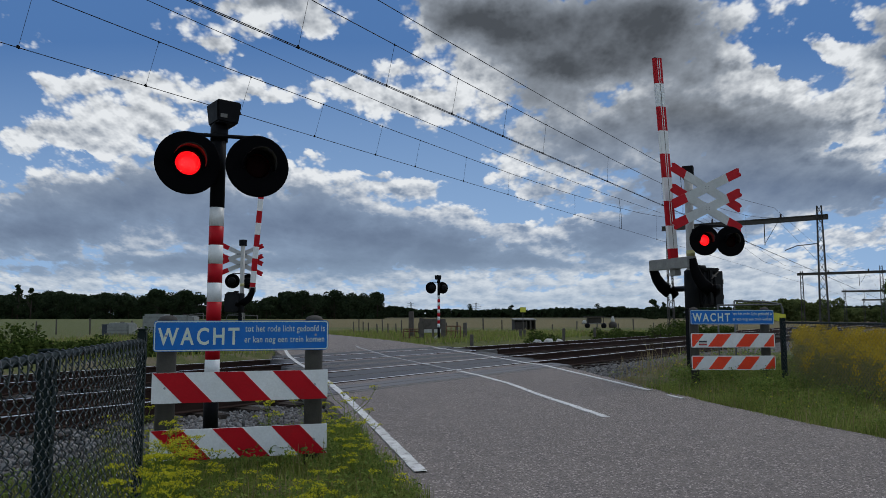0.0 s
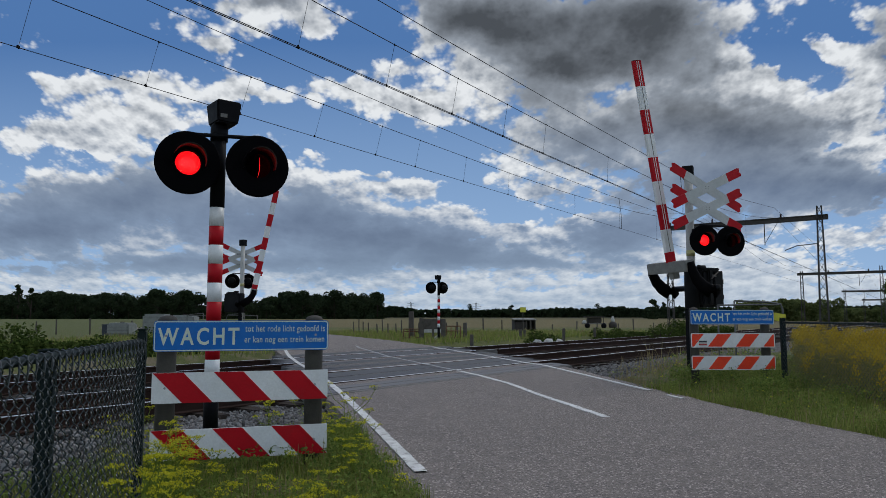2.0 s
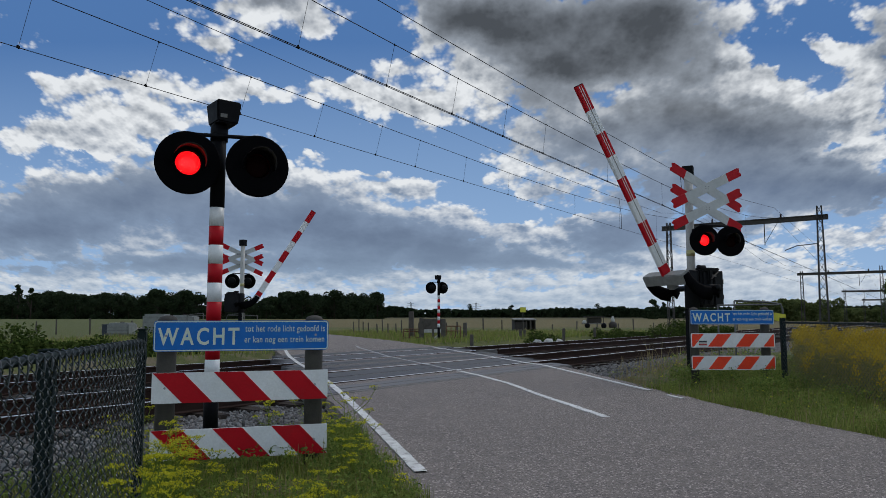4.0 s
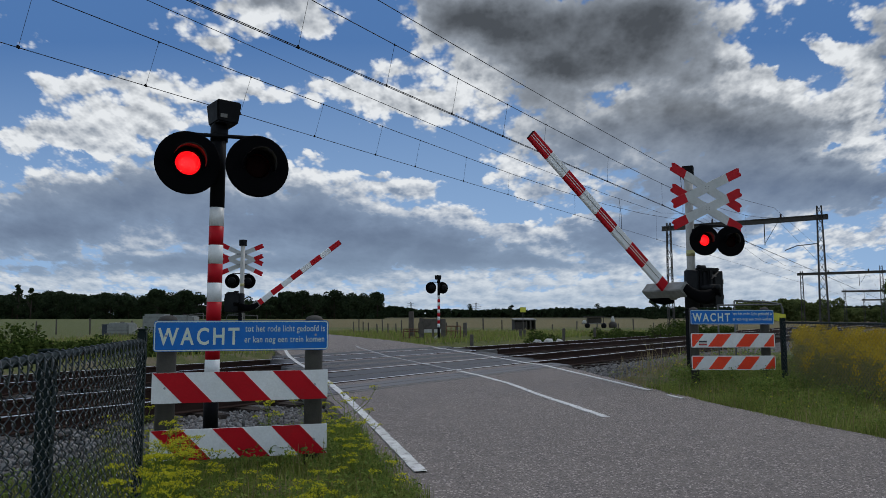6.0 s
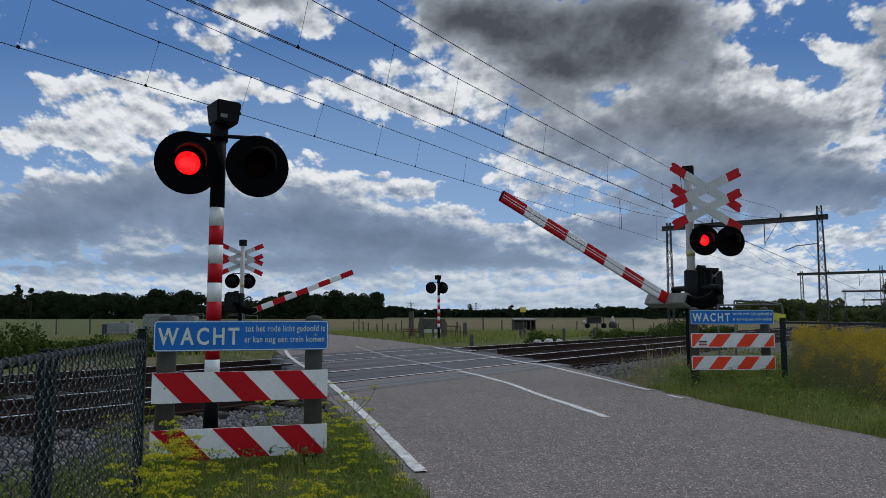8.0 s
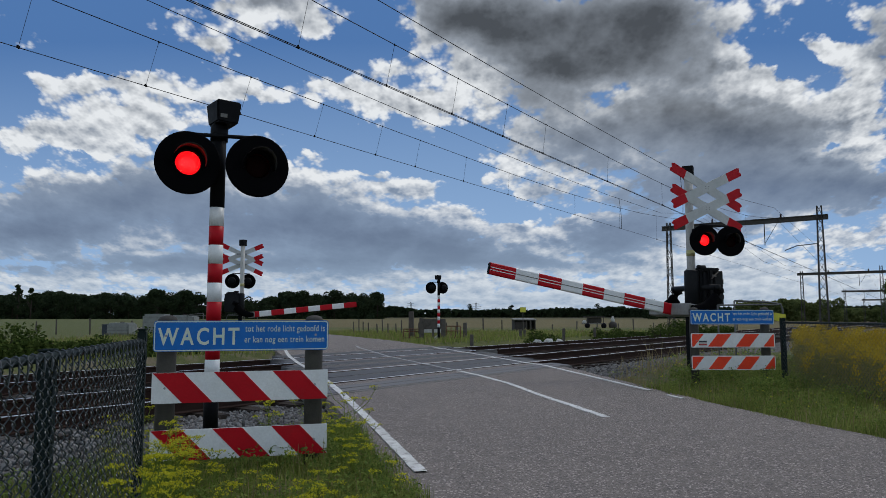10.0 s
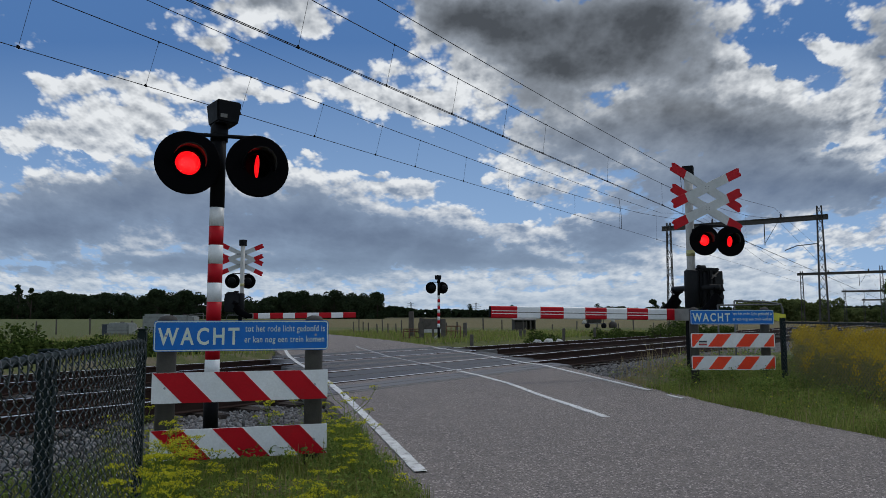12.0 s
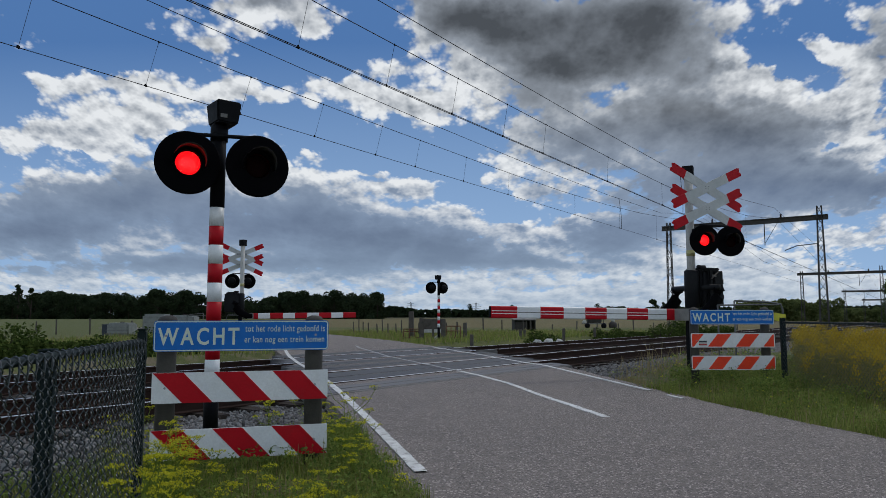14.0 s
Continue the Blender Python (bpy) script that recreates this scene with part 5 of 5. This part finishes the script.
grass("dry_stalks", 420, (2.4, 8.0, 13.0, 22.0), 0.30, 0.75, 0.006, M_dry, 13, "tall dry stalks at the edge of the ballast", lambda x, y: 4.6 < across(x, y) < 6.0)
grass("far_grass", 26000, (-16, 22, 16, 46), 0.08, 0.30, 0.014, M_grass, 5, "rough meadow grass beyond the tracks", lambda x, y: 16.0 < across(x, y) < 40)
grass("dry_grass", 7000, (-16, 22, 16, 46), 0.12, 0.40, 0.008, M_dry, 6, "dry meadow grass beyond the tracks", lambda x, y: 16.0 < across(x, y) < 40)


def weeds(name, count, region, size, h, material, seed, label, test):
    """Low broad leaves scattered among the blades."""
    rnd = random.Random(seed)
    verts, faces = [], []
    made = 0
    while made < count:
        x, y = rnd.uniform(region[0], region[1]), rnd.uniform(region[2], region[3])
        if inside_road(x, y, 0.02 + 0.12 * noise.noise((x * 2, y * 2, 9))) or not test(x, y) or noise.noise((x * 1.3, y * 1.3, seed)) < -0.12:
            continue
        made += 1
        c = Vector((x, y, ground_height(x, y) + h * rnd.random() ** 1.6))
        for _ in range(3):
            u = Vector((rnd.gauss(0, 1), rnd.gauss(0, 1), rnd.gauss(0.2, 0.5))).normalized()
            w = u.cross(Vector((rnd.gauss(0, 0.4), rnd.gauss(0, 0.4), 1))).normalized()
            s = size * rnd.uniform(0.5, 1.3)
            b = len(verts)
            verts += [tuple(c), tuple(c + u * s * 0.55 + w * s * 0.3), tuple(c + u * s), tuple(c + u * s * 0.55 - w * s * 0.3)]
            faces.append((b, b + 1, b + 2, b + 3))
    return tagged(raw(name, verts, faces, material, None, label), category="weeds", kind="stuff")


M_weed = leaf_mat("weed_leaves", (0.075, 0.125, 0.030), (0.25, 0.31, 0.08), 0.45)
weeds("verge_weeds", 9000, (-3.0, 0.3, 2.4, 7.6), 0.026, 0.16, M_weed, 21, "leafy green weeds in the verge", lambda x, y: across(x, y) < 4.8)
weeds("verge_weeds", 26000, (2.6, 8.5, 5.0, 14.0), 0.026, 0.24, M_weed, 22, "leafy green weeds on the bank", lambda x, y: across(x, y) < 3.5 + 0.8 * noise.noise((x * 0.9, y * 0.9, 3)))
weeds("tall_weeds", 3200, (3.3, 5.0, 8.6, 10.6), 0.030, 0.26, M_weed, 25, "tall leafy weeds round the posts on the bank", lambda x, y: noise.noise((x * 2.2, y * 2.2, 5)) > -0.05)
weeds("yellow_weeds", 900, (2.6, 9.0, 6.0, 15.0), 0.020, 0.30, M_flower, 23, "scattered small yellow flowers on the bank", lambda x, y: across(x, y) < 4.9)
weeds("track_weeds", 900, (1.5, 9.0, 13.0, 24.0), 0.05, 0.30, M_weed, 24, "weeds at the edge of the ballast", lambda x, y: 4.2 < across(x, y) < 5.6)


def umbel_plant(seed, h):
    """A tall herb with flat heads of tiny yellow flowers."""
    rnd = random.Random(seed)
    t = thing("yellow_wildflower", Matrix(), "tall yellow umbel wildflower growing in the verge", "wildflower", "yellow wildflowers")
    stems, leaves_v, leaves_f, fl_v, fl_f = bmesh.new(), [], [], [], []
    heads = []
    top = Vector((rnd.uniform(-0.05, 0.05), rnd.uniform(-0.05, 0.05), h))
    add_tube(stems, [(0, 0, 0), top * 0.5, top], [0.004, 0.003, 0.002], 5)
    heads.append(top)
    for k in range(7):
        a, q = rnd.uniform(0, 6.28), rnd.uniform(0.35, 0.85)
        b = top * q
        e = b + Vector((math.cos(a) * h * 0.30, math.sin(a) * h * 0.30, h * rnd.uniform(0.12, 0.34)))
        add_tube(stems, [b, (b + e) / 2 + Vector((math.cos(a), math.sin(a), -0.5)) * 0.02, e], [0.0025, 0.002, 0.0015], 4)
        heads.append(e)
    for hd in heads:
        rad = rnd.uniform(0.028, 0.055)
        for k in range(11):
            a, r = rnd.uniform(0, 6.28), rad * math.sqrt(rnd.random())
            c = hd + Vector((math.cos(a) * r, math.sin(a) * r, 0.028 - 4.0 * r * r + rnd.uniform(-0.004, 0.004)))
            add_tube(stems, [hd, c], [0.0009, 0.0007], 3, cap=False)
            for j in range(7):
                o = c + Vector((rnd.gauss(0, 0.006), rnd.gauss(0, 0.006), rnd.gauss(0, 0.003)))
                s = rnd.uniform(0.0025, 0.0048)
                u = Vector((rnd.gauss(0, 1), rnd.gauss(0, 1), rnd.gauss(0, 0.7))).normalized() * s
                w = u.cross(Vector((rnd.gauss(0, 1), rnd.gauss(0, 1), 1))).normalized() * s
                b = len(fl_v)
                fl_v += [tuple(o + u), tuple(o + w), tuple(o - u), tuple(o - w)]
                fl_f.append((b, b + 1, b + 2, b + 3))
    for k in range(260):
        a, z = rnd.uniform(0, 6.28), h * rnd.uniform(0.02, 0.75)
        r = rnd.uniform(0.0, 0.16) * (1.1 - z / h)
        c = Vector((math.cos(a) * r, math.sin(a) * r, z))
        e = c + Vector((rnd.gauss(0, 0.03), rnd.gauss(0, 0.03), rnd.gauss(0.015, 0.02)))
        w = Vector((rnd.gauss(0, 1), rnd.gauss(0, 1), 0)).normalized() * 0.0022
        b = len(leaves_v)
        leaves_v += [tuple(c - w), tuple(c + w), tuple(e)]
        leaves_f.append((b, b + 1, b + 2))
    part("stalk", stems, M_stem, t)
    tagged(raw("foliage", leaves_v, leaves_f, M_stem, t), kind="stuff")
    tagged(raw("blossom", fl_v, fl_f, M_flower, t, "tiny yellow flowers"), kind="stuff")
    return t


herbs = [umbel_plant(60 + k, h) for k, h in enumerate((0.42, 0.34, 0.50, 0.28))]
spots = []
for k in range(32):
    y = rng.uniform(2.9, 4.42)
    left = -0.70 - 0.303 * (y - 0.62) + 0.10
    x = left + (0.02 + rng.random() ** 1.7 * 1.3)
    if inside_road(x, y, 0.12):
        continue
    low = -0.04 if x < -1.25 else -0.22
    spots.append((x, y, -0.11 + low, k if k < 4 else rng.randrange(4), rng.uniform(0, 360)))
for x, y in ((-0.72, 5.4), (-0.66, 4.9), (-1.1, 6.3), (-1.3, 6.8), (-0.9, 5.9), (-2.35, 5.1), (-2.2, 5.3), (-2.0, 5.15), (-1.5, 6.2), (-0.55, 4.5), (-0.62, 5.15)):
    spots.append((x, y, -0.12, rng.randrange(4), rng.uniform(0, 360)))
for k in range(8):
    y = rng.uniform(2.35, 2.86)
    spots.append((-1.222 + 0.168 * (2.88 - y) + rng.uniform(0.03, 0.12), y, -0.06 - 0.10 * rng.random(), rng.choice((0, 1, 2)), rng.uniform(0, 360)))
put_trees(herbs, spots)


def golden_field():
    """A dense stand of tall golden flowers with brown stalks."""
    rnd = random.Random(8)
    sv, sf, fv, ff = [], [], [], []
    for _ in range(5600):
        x, y = rnd.uniform(4.85, 10.5), rnd.uniform(7.6, 13.5)
        if across(x, y) > 4.0 or x < 0.493 * y:
            continue
        z = ground_height(x, y)
        h = rnd.uniform(0.45 if x > 5.9 else 0.22, 0.74 - 0.10 * max(0.0, 5.6 - x)) + 0.10 * noise.noise((x, y, 1))
        l = Vector((rnd.gauss(0, 0.06), rnd.gauss(0, 0.06), h))
        b = len(sv)
        base = Vector((x, y, z))
        sv += [tuple(base + Vector((-0.004, 0, 0))), tuple(base + Vector((0.004, 0, 0))), tuple(base + l)]
        sf.append((b, b + 1, b + 2))
        for k in range(9):      # narrow leaves
            c = base + l * rnd.uniform(0.15, 0.85)
            e = c + Vector((rnd.gauss(0, 0.05), rnd.gauss(0, 0.05), rnd.gauss(0.02, 0.03)))
            b = len(sv)
            sv += [tuple(c + Vector((0, 0, -0.006))), tuple(c + Vector((0, 0, 0.006))), tuple(e)]
            sf.append((b, b + 1, b + 2))
        if rnd.random() < (0.66 + 0.6 * noise.noise((x * 0.7, y * 0.7, 4))) * min(1.0, max(0.06, (h - 0.22) / 0.34)):
            for k in range(26):
                o = base + l + Vector((rnd.gauss(0, 0.03), rnd.gauss(0, 0.03), -abs(rnd.gauss(0, 0.06))))
                s = rnd.uniform(0.008, 0.016)
                u = Vector((rnd.gauss(0, 1), rnd.gauss(0, 1), rnd.gauss(0, 1))).normalized() * s
                w = u.cross(Vector((rnd.gauss(0, 1), rnd.gauss(0, 1), 1))).normalized() * s
                b = len(fv)
                fv += [tuple(o + u), tuple(o + w), tuple(o - u), tuple(o - w)]
                ff.append((b, b + 1, b + 2, b + 3))
    tagged(raw("tall_stalks", sv, sf, M_stalk, None, "brown and green stalks of tall wildflowers"), category="wildflowers", kind="stuff")
    tagged(raw("golden_flowers", fv, ff, M_golden, None, "golden yellow flower heads in a dense stand"), category="wildflowers", kind="stuff")


M_stalk = leaf_mat("brown_green_stalks", (0.12, 0.14, 0.04), (0.30, 0.26, 0.11))
golden_field()

# ---------------------------------------------------------------- things beyond the crossing


def wooden_gate():
    t = thing("field_gate", pose(-0.45, 31.5, -0.08, 0, 0, 6), "weathered timber gate posts with rusty metal gate", "gate")
    for x, w, h in ((-0.50, 0.20, 0.98), (0.46, 0.20, 0.95)):
        part("gate_post", box((x, 0, h / 2), (w, 0.18, h), None, 0.02), M_timber, t, "weathered grey post")
    part("panel", box((0.0, 0.06, 0.72), (0.78, 0.03, 0.46), None, 0.006), M_timber, t, "grey board panel")
    part("rail", box((-0.02, -0.03, 0.42), (0.82, 0.03, 0.15), None, 0.006), M_whitewash, t, "peeling white board")
    part("rail", box((0.1, -0.05, 0.10), (0.42, 0.03, 0.12), pose(0, 0, 0, 0, -38, 0), 0.006), M_whitewash, t, "fallen white board")
    part("post_short", box((0.0, -0.05, 0.28), (0.09, 0.08, 0.6), None, 0.01), M_timber, t)


M_rusty = surface("rusty_iron", (0.11, 0.045, 0.025), (0.17, 0.08, 0.045), 6, 60, 0.85, 0.1, 0.003)
wooden_gate()


def rusty_hurdle(x, y, w, h, yaw):
    t = thing("rusty_hurdle", pose(x, y, -0.08, 0, 0, yaw), "low rusty metal hurdle in the grass", "hurdle", "rusty hurdles")
    for z in (0.12, 0.4, h):
        part("bar", tube([(0, 0, z), (w, 0, z)], 0.022, 8), M_rusty, t, "", True)
    for k in range(4):
        part("upright", tube([(w * k / 3, 0, 0), (w * k / 3, 0, h)], 0.022, 8), M_rusty, t, "", True)


rusty_hurdle(-1.75, 31.6, 0.75, 0.50, 0)
rusty_hurdle(0.15, 32.2, 0.65, 0.62, 8)


def field_post(x, y, h, w, label="weathered timber fence post in the grass", lean=0.0):
    t = tagged(part("fence_post", box((0, 0, h / 2), (w, w, h), None, w * 0.12), M_timber, None, label, at=pose(x, y, -0.10, 0, lean, rng.uniform(0, 90))), category="post", group="fence posts")
    return t


for x, y, h, w in ((-1.42, 31.8, 1.30, 0.20), (0.98, 31.5, 0.80, 0.15), (1.05, 26.0, 0.42, 0.12), (5.35, 31.5, 0.55, 0.12), (7.9, 37, 0.5, 0.12), (3.6, 33, 0.48, 0.12), (3.85, 33.5, 0.45, 0.11)):
    field_post(x, y, h, w)
for k in range(16):      # thin posts along the lane and pasture
    field_post(-5.6 + 0.42 * k + rng.uniform(-0.1, 0.1), 44 - 0.55 * k, rng.uniform(0.6, 0.95), 0.06, lean=rng.uniform(-4, 4))
for k in range(14):
    field_post(1.0 + 1.55 * k + rng.uniform(-0.3, 0.3), 46 + 0.4 * k, rng.uniform(0.5, 0.95), 0.07, lean=rng.uniform(-4, 4))
for k in range(9):
    field_post(-24 + 1.9 * k, 41 + rng.uniform(-1.5, 1.5), rng.uniform(0.7, 1.1), 0.08, lean=rng.uniform(-3, 3))


def field_shed(x, y, w, h, label):
    t = thing("field_shelter", pose(x, y, -0.1, 0, 0, 4), label, "shed", "field shelters")
    d = w * 0.8
    part("back_wall", box((0, d / 2, h / 2), (w, 0.04, h)), M_darkwood, t)
    for sx in (-1, 1):
        part("side_wall", box((sx * w / 2, 0, h / 2), (0.04, d, h)), M_darkwood, t)
    part("front_board", box((-w * 0.22, -d / 2, h * 0.42), (w * 0.5, 0.03, h * 0.8)), M_darkwood, t)
    part("roof", box((0, 0, h + 0.05), (w * 1.12, d * 1.15, 0.06), pose(0, 0, 0, 4, 0, 0), 0.01), M_plate, t, "grey sheet roof")
    part("corner_post", box((0.06 * w, -d / 2 - 0.03, h / 2), (0.06, 0.06, h)), M_timber, t)


M_darkwood = surface("dark_tarred_boards", (0.028, 0.024, 0.021), (0.05, 0.043, 0.038), 4, 40, 0.85)
field_shed(5.9, 52, 1.5, 0.82, "small dark tarred wooden field shelter")


def yellow_notice():
    t = thing("yellow_notice", pose(5.75, 51.0, -0.1), "small yellow notice on a thin post in the field", "sign")
    part("post", tube([(0, 0, 0), (0, 0, 1.35)], 0.03, 8), M_timber, t)
    part("plate", box((0, -0.03, 1.55), (0.42, 0.02, 0.36), None, 0.01), M_yellow, t, "yellow plate")


yellow_notice()


def farm_trailer():
    t = thing("farm_trailer", pose(13.6, 64, -0.1, 0, 0, 5), "low farm trailer with dark canopy in the field", "trailer")
    part("bed", box((0, 0, 0.42), (2.0, 1.0, 0.10), None, 0.02), M_plate, t)
    part("canopy", box((0.0, 0, 1.02), (1.7, 1.05, 0.10), None, 0.02), M_darkwood, t, "dark roof")
    for x in (-0.75, 0.75):
        part("upright", tube([(x, -0.45, 0.45), (x, -0.45, 1.0)], 0.03, 6), M_darkwood, t)
        w = part("wheel", lathe([(0.001, -0.08), (0.22, -0.08), (0.24, -0.04), (0.24, 0.04), (0.22, 0.08), (0.001, 0.08)], 18), M_black, t, "black tyre", True, Matrix.Translation((x, -0.5, 0.24)))
    part("load", box((0.05, 0.1, 0.72), (1.2, 0.7, 0.46), None, 0.06), M_darkwood, t)
    part("fender", lathe([(0.001, -0.1), (0.18, -0.06), (0.2, 0.0), (0.18, 0.06), (0.001, 0.1)], 14), M_whitewash, t, "white drum", True, Matrix.Translation((-0.95, -0.3, 0.55)))


farm_trailer()


def white_marker():
    t = thing("drum_with_spout", pose(15.3, 64, -0.1), "dark drum with a pale bottle shape on it", "drum")
    part("drum", lathe([(0.001, 0), (0.28, 0.0), (0.36, 0.15), (0.36, 0.42), (0.26, 0.56), (0.001, 0.58)], 18, "Z"), M_darkwood, t, "", True)
    part("bottle", lathe([(0.001, 0.56), (0.16, 0.58), (0.18, 0.8), (0.10, 0.95), (0.09, 1.08), (0.001, 1.1)], 14, "Z"), M_whitewash, t, "pale top", True)


white_marker()


def lump(name, x, y, size, material, label, category, seed, group=""):
    bm = bmesh.new()
    bmesh.ops.create_icosphere(bm, subdivisions=3, radius=1)
    for v in bm.verts:
        k = 1 + 0.28 * noise.noise(v.co * 1.6 + Vector((seed, 0, 0))) + 0.1 * noise.noise(v.co * 5 + Vector((seed, 3, 0)))
        v.co = Vector((v.co.x * size[0] / 2 * k, v.co.y * size[1] / 2 * k, max(-0.2, v.co.z) * size[2] * k))
    ob = part(name, bm, material, None, label, True, pose(x, y, -0.10))
    return tagged(ob, category=category, group=group)


lump("white_boulder", 4.05, 30.5, (0.34, 0.28, 0.10), M_whitewash, "pale boulder half hidden in grass", "boulder", 2, "pale boulders")
lump("white_boulder", 4.55, 30.6, (0.40, 0.28, 0.13), M_whitewash, "pale boulder half hidden in grass", "boulder", 5, "pale boulders")
lump("white_boulder", 4.95, 30.3, (0.3, 0.25, 0.12), M_whitewash, "pale boulder half hidden in grass", "boulder", 8, "pale boulders")

kerb_block = tagged(part("concrete_block", box((0, 0, 0.0), (0.62, 0.22, 0.16), None, 0.03), M_beam, None, "worn concrete block beside the crossing deck", at=pose(1.22, 20.1, -0.04, 0, 0, 20)), category="concrete block")


def tank(x, y, w, h, yaw):
    t = thing("water_tank", pose(x, y, -0.1, 0, 0, yaw), "pale square plastic tank on a pallet", "tank", "pale tanks")
    part("pallet", box((0, 0, 0.07), (w, w * 0.9, 0.14), None, 0.01), M_timber, t, "timber pallet")
    body = part("body", box((0, 0, 0.15 + h / 2), (w * 0.96, w * 0.86, h), None, 0.09), M_tank, t, "pale plastic tank")
    part("lid", tube([(0, 0, 0.15 + h), (0, 0, 0.20 + h)], 0.10, 14), M_darkwood, body)
    for k in range(4):
        z = 0.25 + h * k / 4
        part("cage_bar", box((0, -w * 0.44, z), (w, 0.012, 0.014)), M_dullsteel, t)


M_tank = surface("pale_plastic", (0.22, 0.235, 0.225), (0.16, 0.175, 0.165), 4, 40, 0.55)
tank(-15.3, 38.0, 1.25, 1.05, 4)
tank(-13.9, 38.3, 1.25, 1.0, 2)
tank(-15.8, 35.0, 1.15, 0.62, -3)


def waste_bin():
    t = thing("waste_bin", pose(-16.6, 35.2, -0.1), "dark blue plastic bin in the pasture", "bin")
    part("body", box((0, 0, 0.32), (0.42, 0.42, 0.64), None, 0.03), M_binblue, t)
    part("lid", box((0, 0, 0.66), (0.46, 0.46, 0.06), None, 0.02), M_binblue, t)


waste_bin()


def pylon(x, y, h, label):
    t = thing("power_pylon", pose(x, y, -1), label, "pylon", "power pylons")
    bm = bmesh.new()
    r = h * 0.012
    for sx in (-1, 1):
        for sy in (-1, 1):
            add_tube(bm, [(sx * h * 0.11, sy * h * 0.11, 0), (sx * h * 0.025, sy * h * 0.025, h)], r, 4)
    part("legs", bm, M_pylon, t)
    for q, w in ((0.58, 0.30), (0.74, 0.34), (0.90, 0.22)):
        part("cross_arm", tube([(-h * w, 0, h * q), (0, 0, h * q + h * 0.03), (h * w, 0, h * q)], r * 0.9, 4), M_pylon, t)
    bm = bmesh.new()
    for k in range(8):
        a, b = 0.11 - 0.085 * k / 8, 0.11 - 0.085 * (k + 1) / 8
        s = 1 if k % 2 else -1
        add_tube(bm, [(s * h * a, -h * a, h * k / 8), (-s * h * b, -h * b, h * (k + 1) / 8)], r * 0.6, 4)
    part("bracing", bm, M_pylon, t)


M_pylon = surface("grey_pylon_steel", (0.20, 0.21, 0.22), (0.16, 0.17, 0.18), 0.5, 5, 0.6, 0.3)
pylon(56, 1200, 25, "faint grey lattice power pylon beyond the trees")
pylon(-55, 1210, 26, "faint grey lattice power pylon beyond the trees")

# ---------------------------------------------------------------- what moves


def motions():
    # booms come down
    angles = [(0.0, 86.2), (1.35, 86.2), (1.5, 85.2), (2.0, 79.6), (2.5, 74.9), (3.0, 70.0), (3.5, 65.3), (4.5, 56.0), (5.5, 46.8), (6.0, 42.3), (6.5, 38.1), (7.0, 34.2), (7.5, 30.0), (8.0, 26.1), (9.0, 18.0), (10.0, 9.9), (10.5, 6.2), (11.0, 2.6), (11.3, 0.9), (11.55, 0.2), (11.8, 0.6), (12.1, 0.6), (14.0, 0.6)]
    walk(near_boom, [(t, pose(0, 0, 1.476, 0, a, 0)) for t, a in angles])
    lag = [(t, max(0.6, a - 4.0 * min(1.0, (86.2 - a) / 45))) for t, a in angles]     # the further boom runs a little ahead
    walk(far_boom, [(t, pose(0, 0, 1.476, 0, a, 0)) for t, a in lag])
    # lights flash in turn: each lens shows its lit or its dark side
    left_on = [0.600 + 0.6555 * k for k in range(21)]
    left_off = [0.170 + 0.659 * k for k in range(21)]
    right_on = [0.115 + 0.659 * k for k in range(21)]
    right_off = [0.667 + 0.6545 * k for k in range(21)]
    for lens, lit, switches in ((near_lens_a, True, left_on + left_off), (near_lens_b, False, right_on + right_off), (cross_lens_a, True, left_on + left_off), (cross_lens_b, False, right_on + right_off)):
        rest = lens.matrix_basis.copy()
        angle = 0.0 if lit else 180.0
        rows = [(0.0, angle)]
        for t in sorted(switches):
            if t > 13.85:
                break
            rows += [(t, angle), (t + 1 / 30, angle + 88), (t + 2 / 30, angle + 176), (t + 3 / 30, angle + 180)]
            angle += 180
        rows.append((14.0, angle))
        walk(lens, [(t, rest @ pose(0, 0, 0, 0, 0, a)) for t, a in rows])
    # the clouds drift slowly to the left
    walk(sky_backdrop, [(0.0, pose(0, 0, 0)), (14.0, pose(-9.5, 0, 0))])


motions()
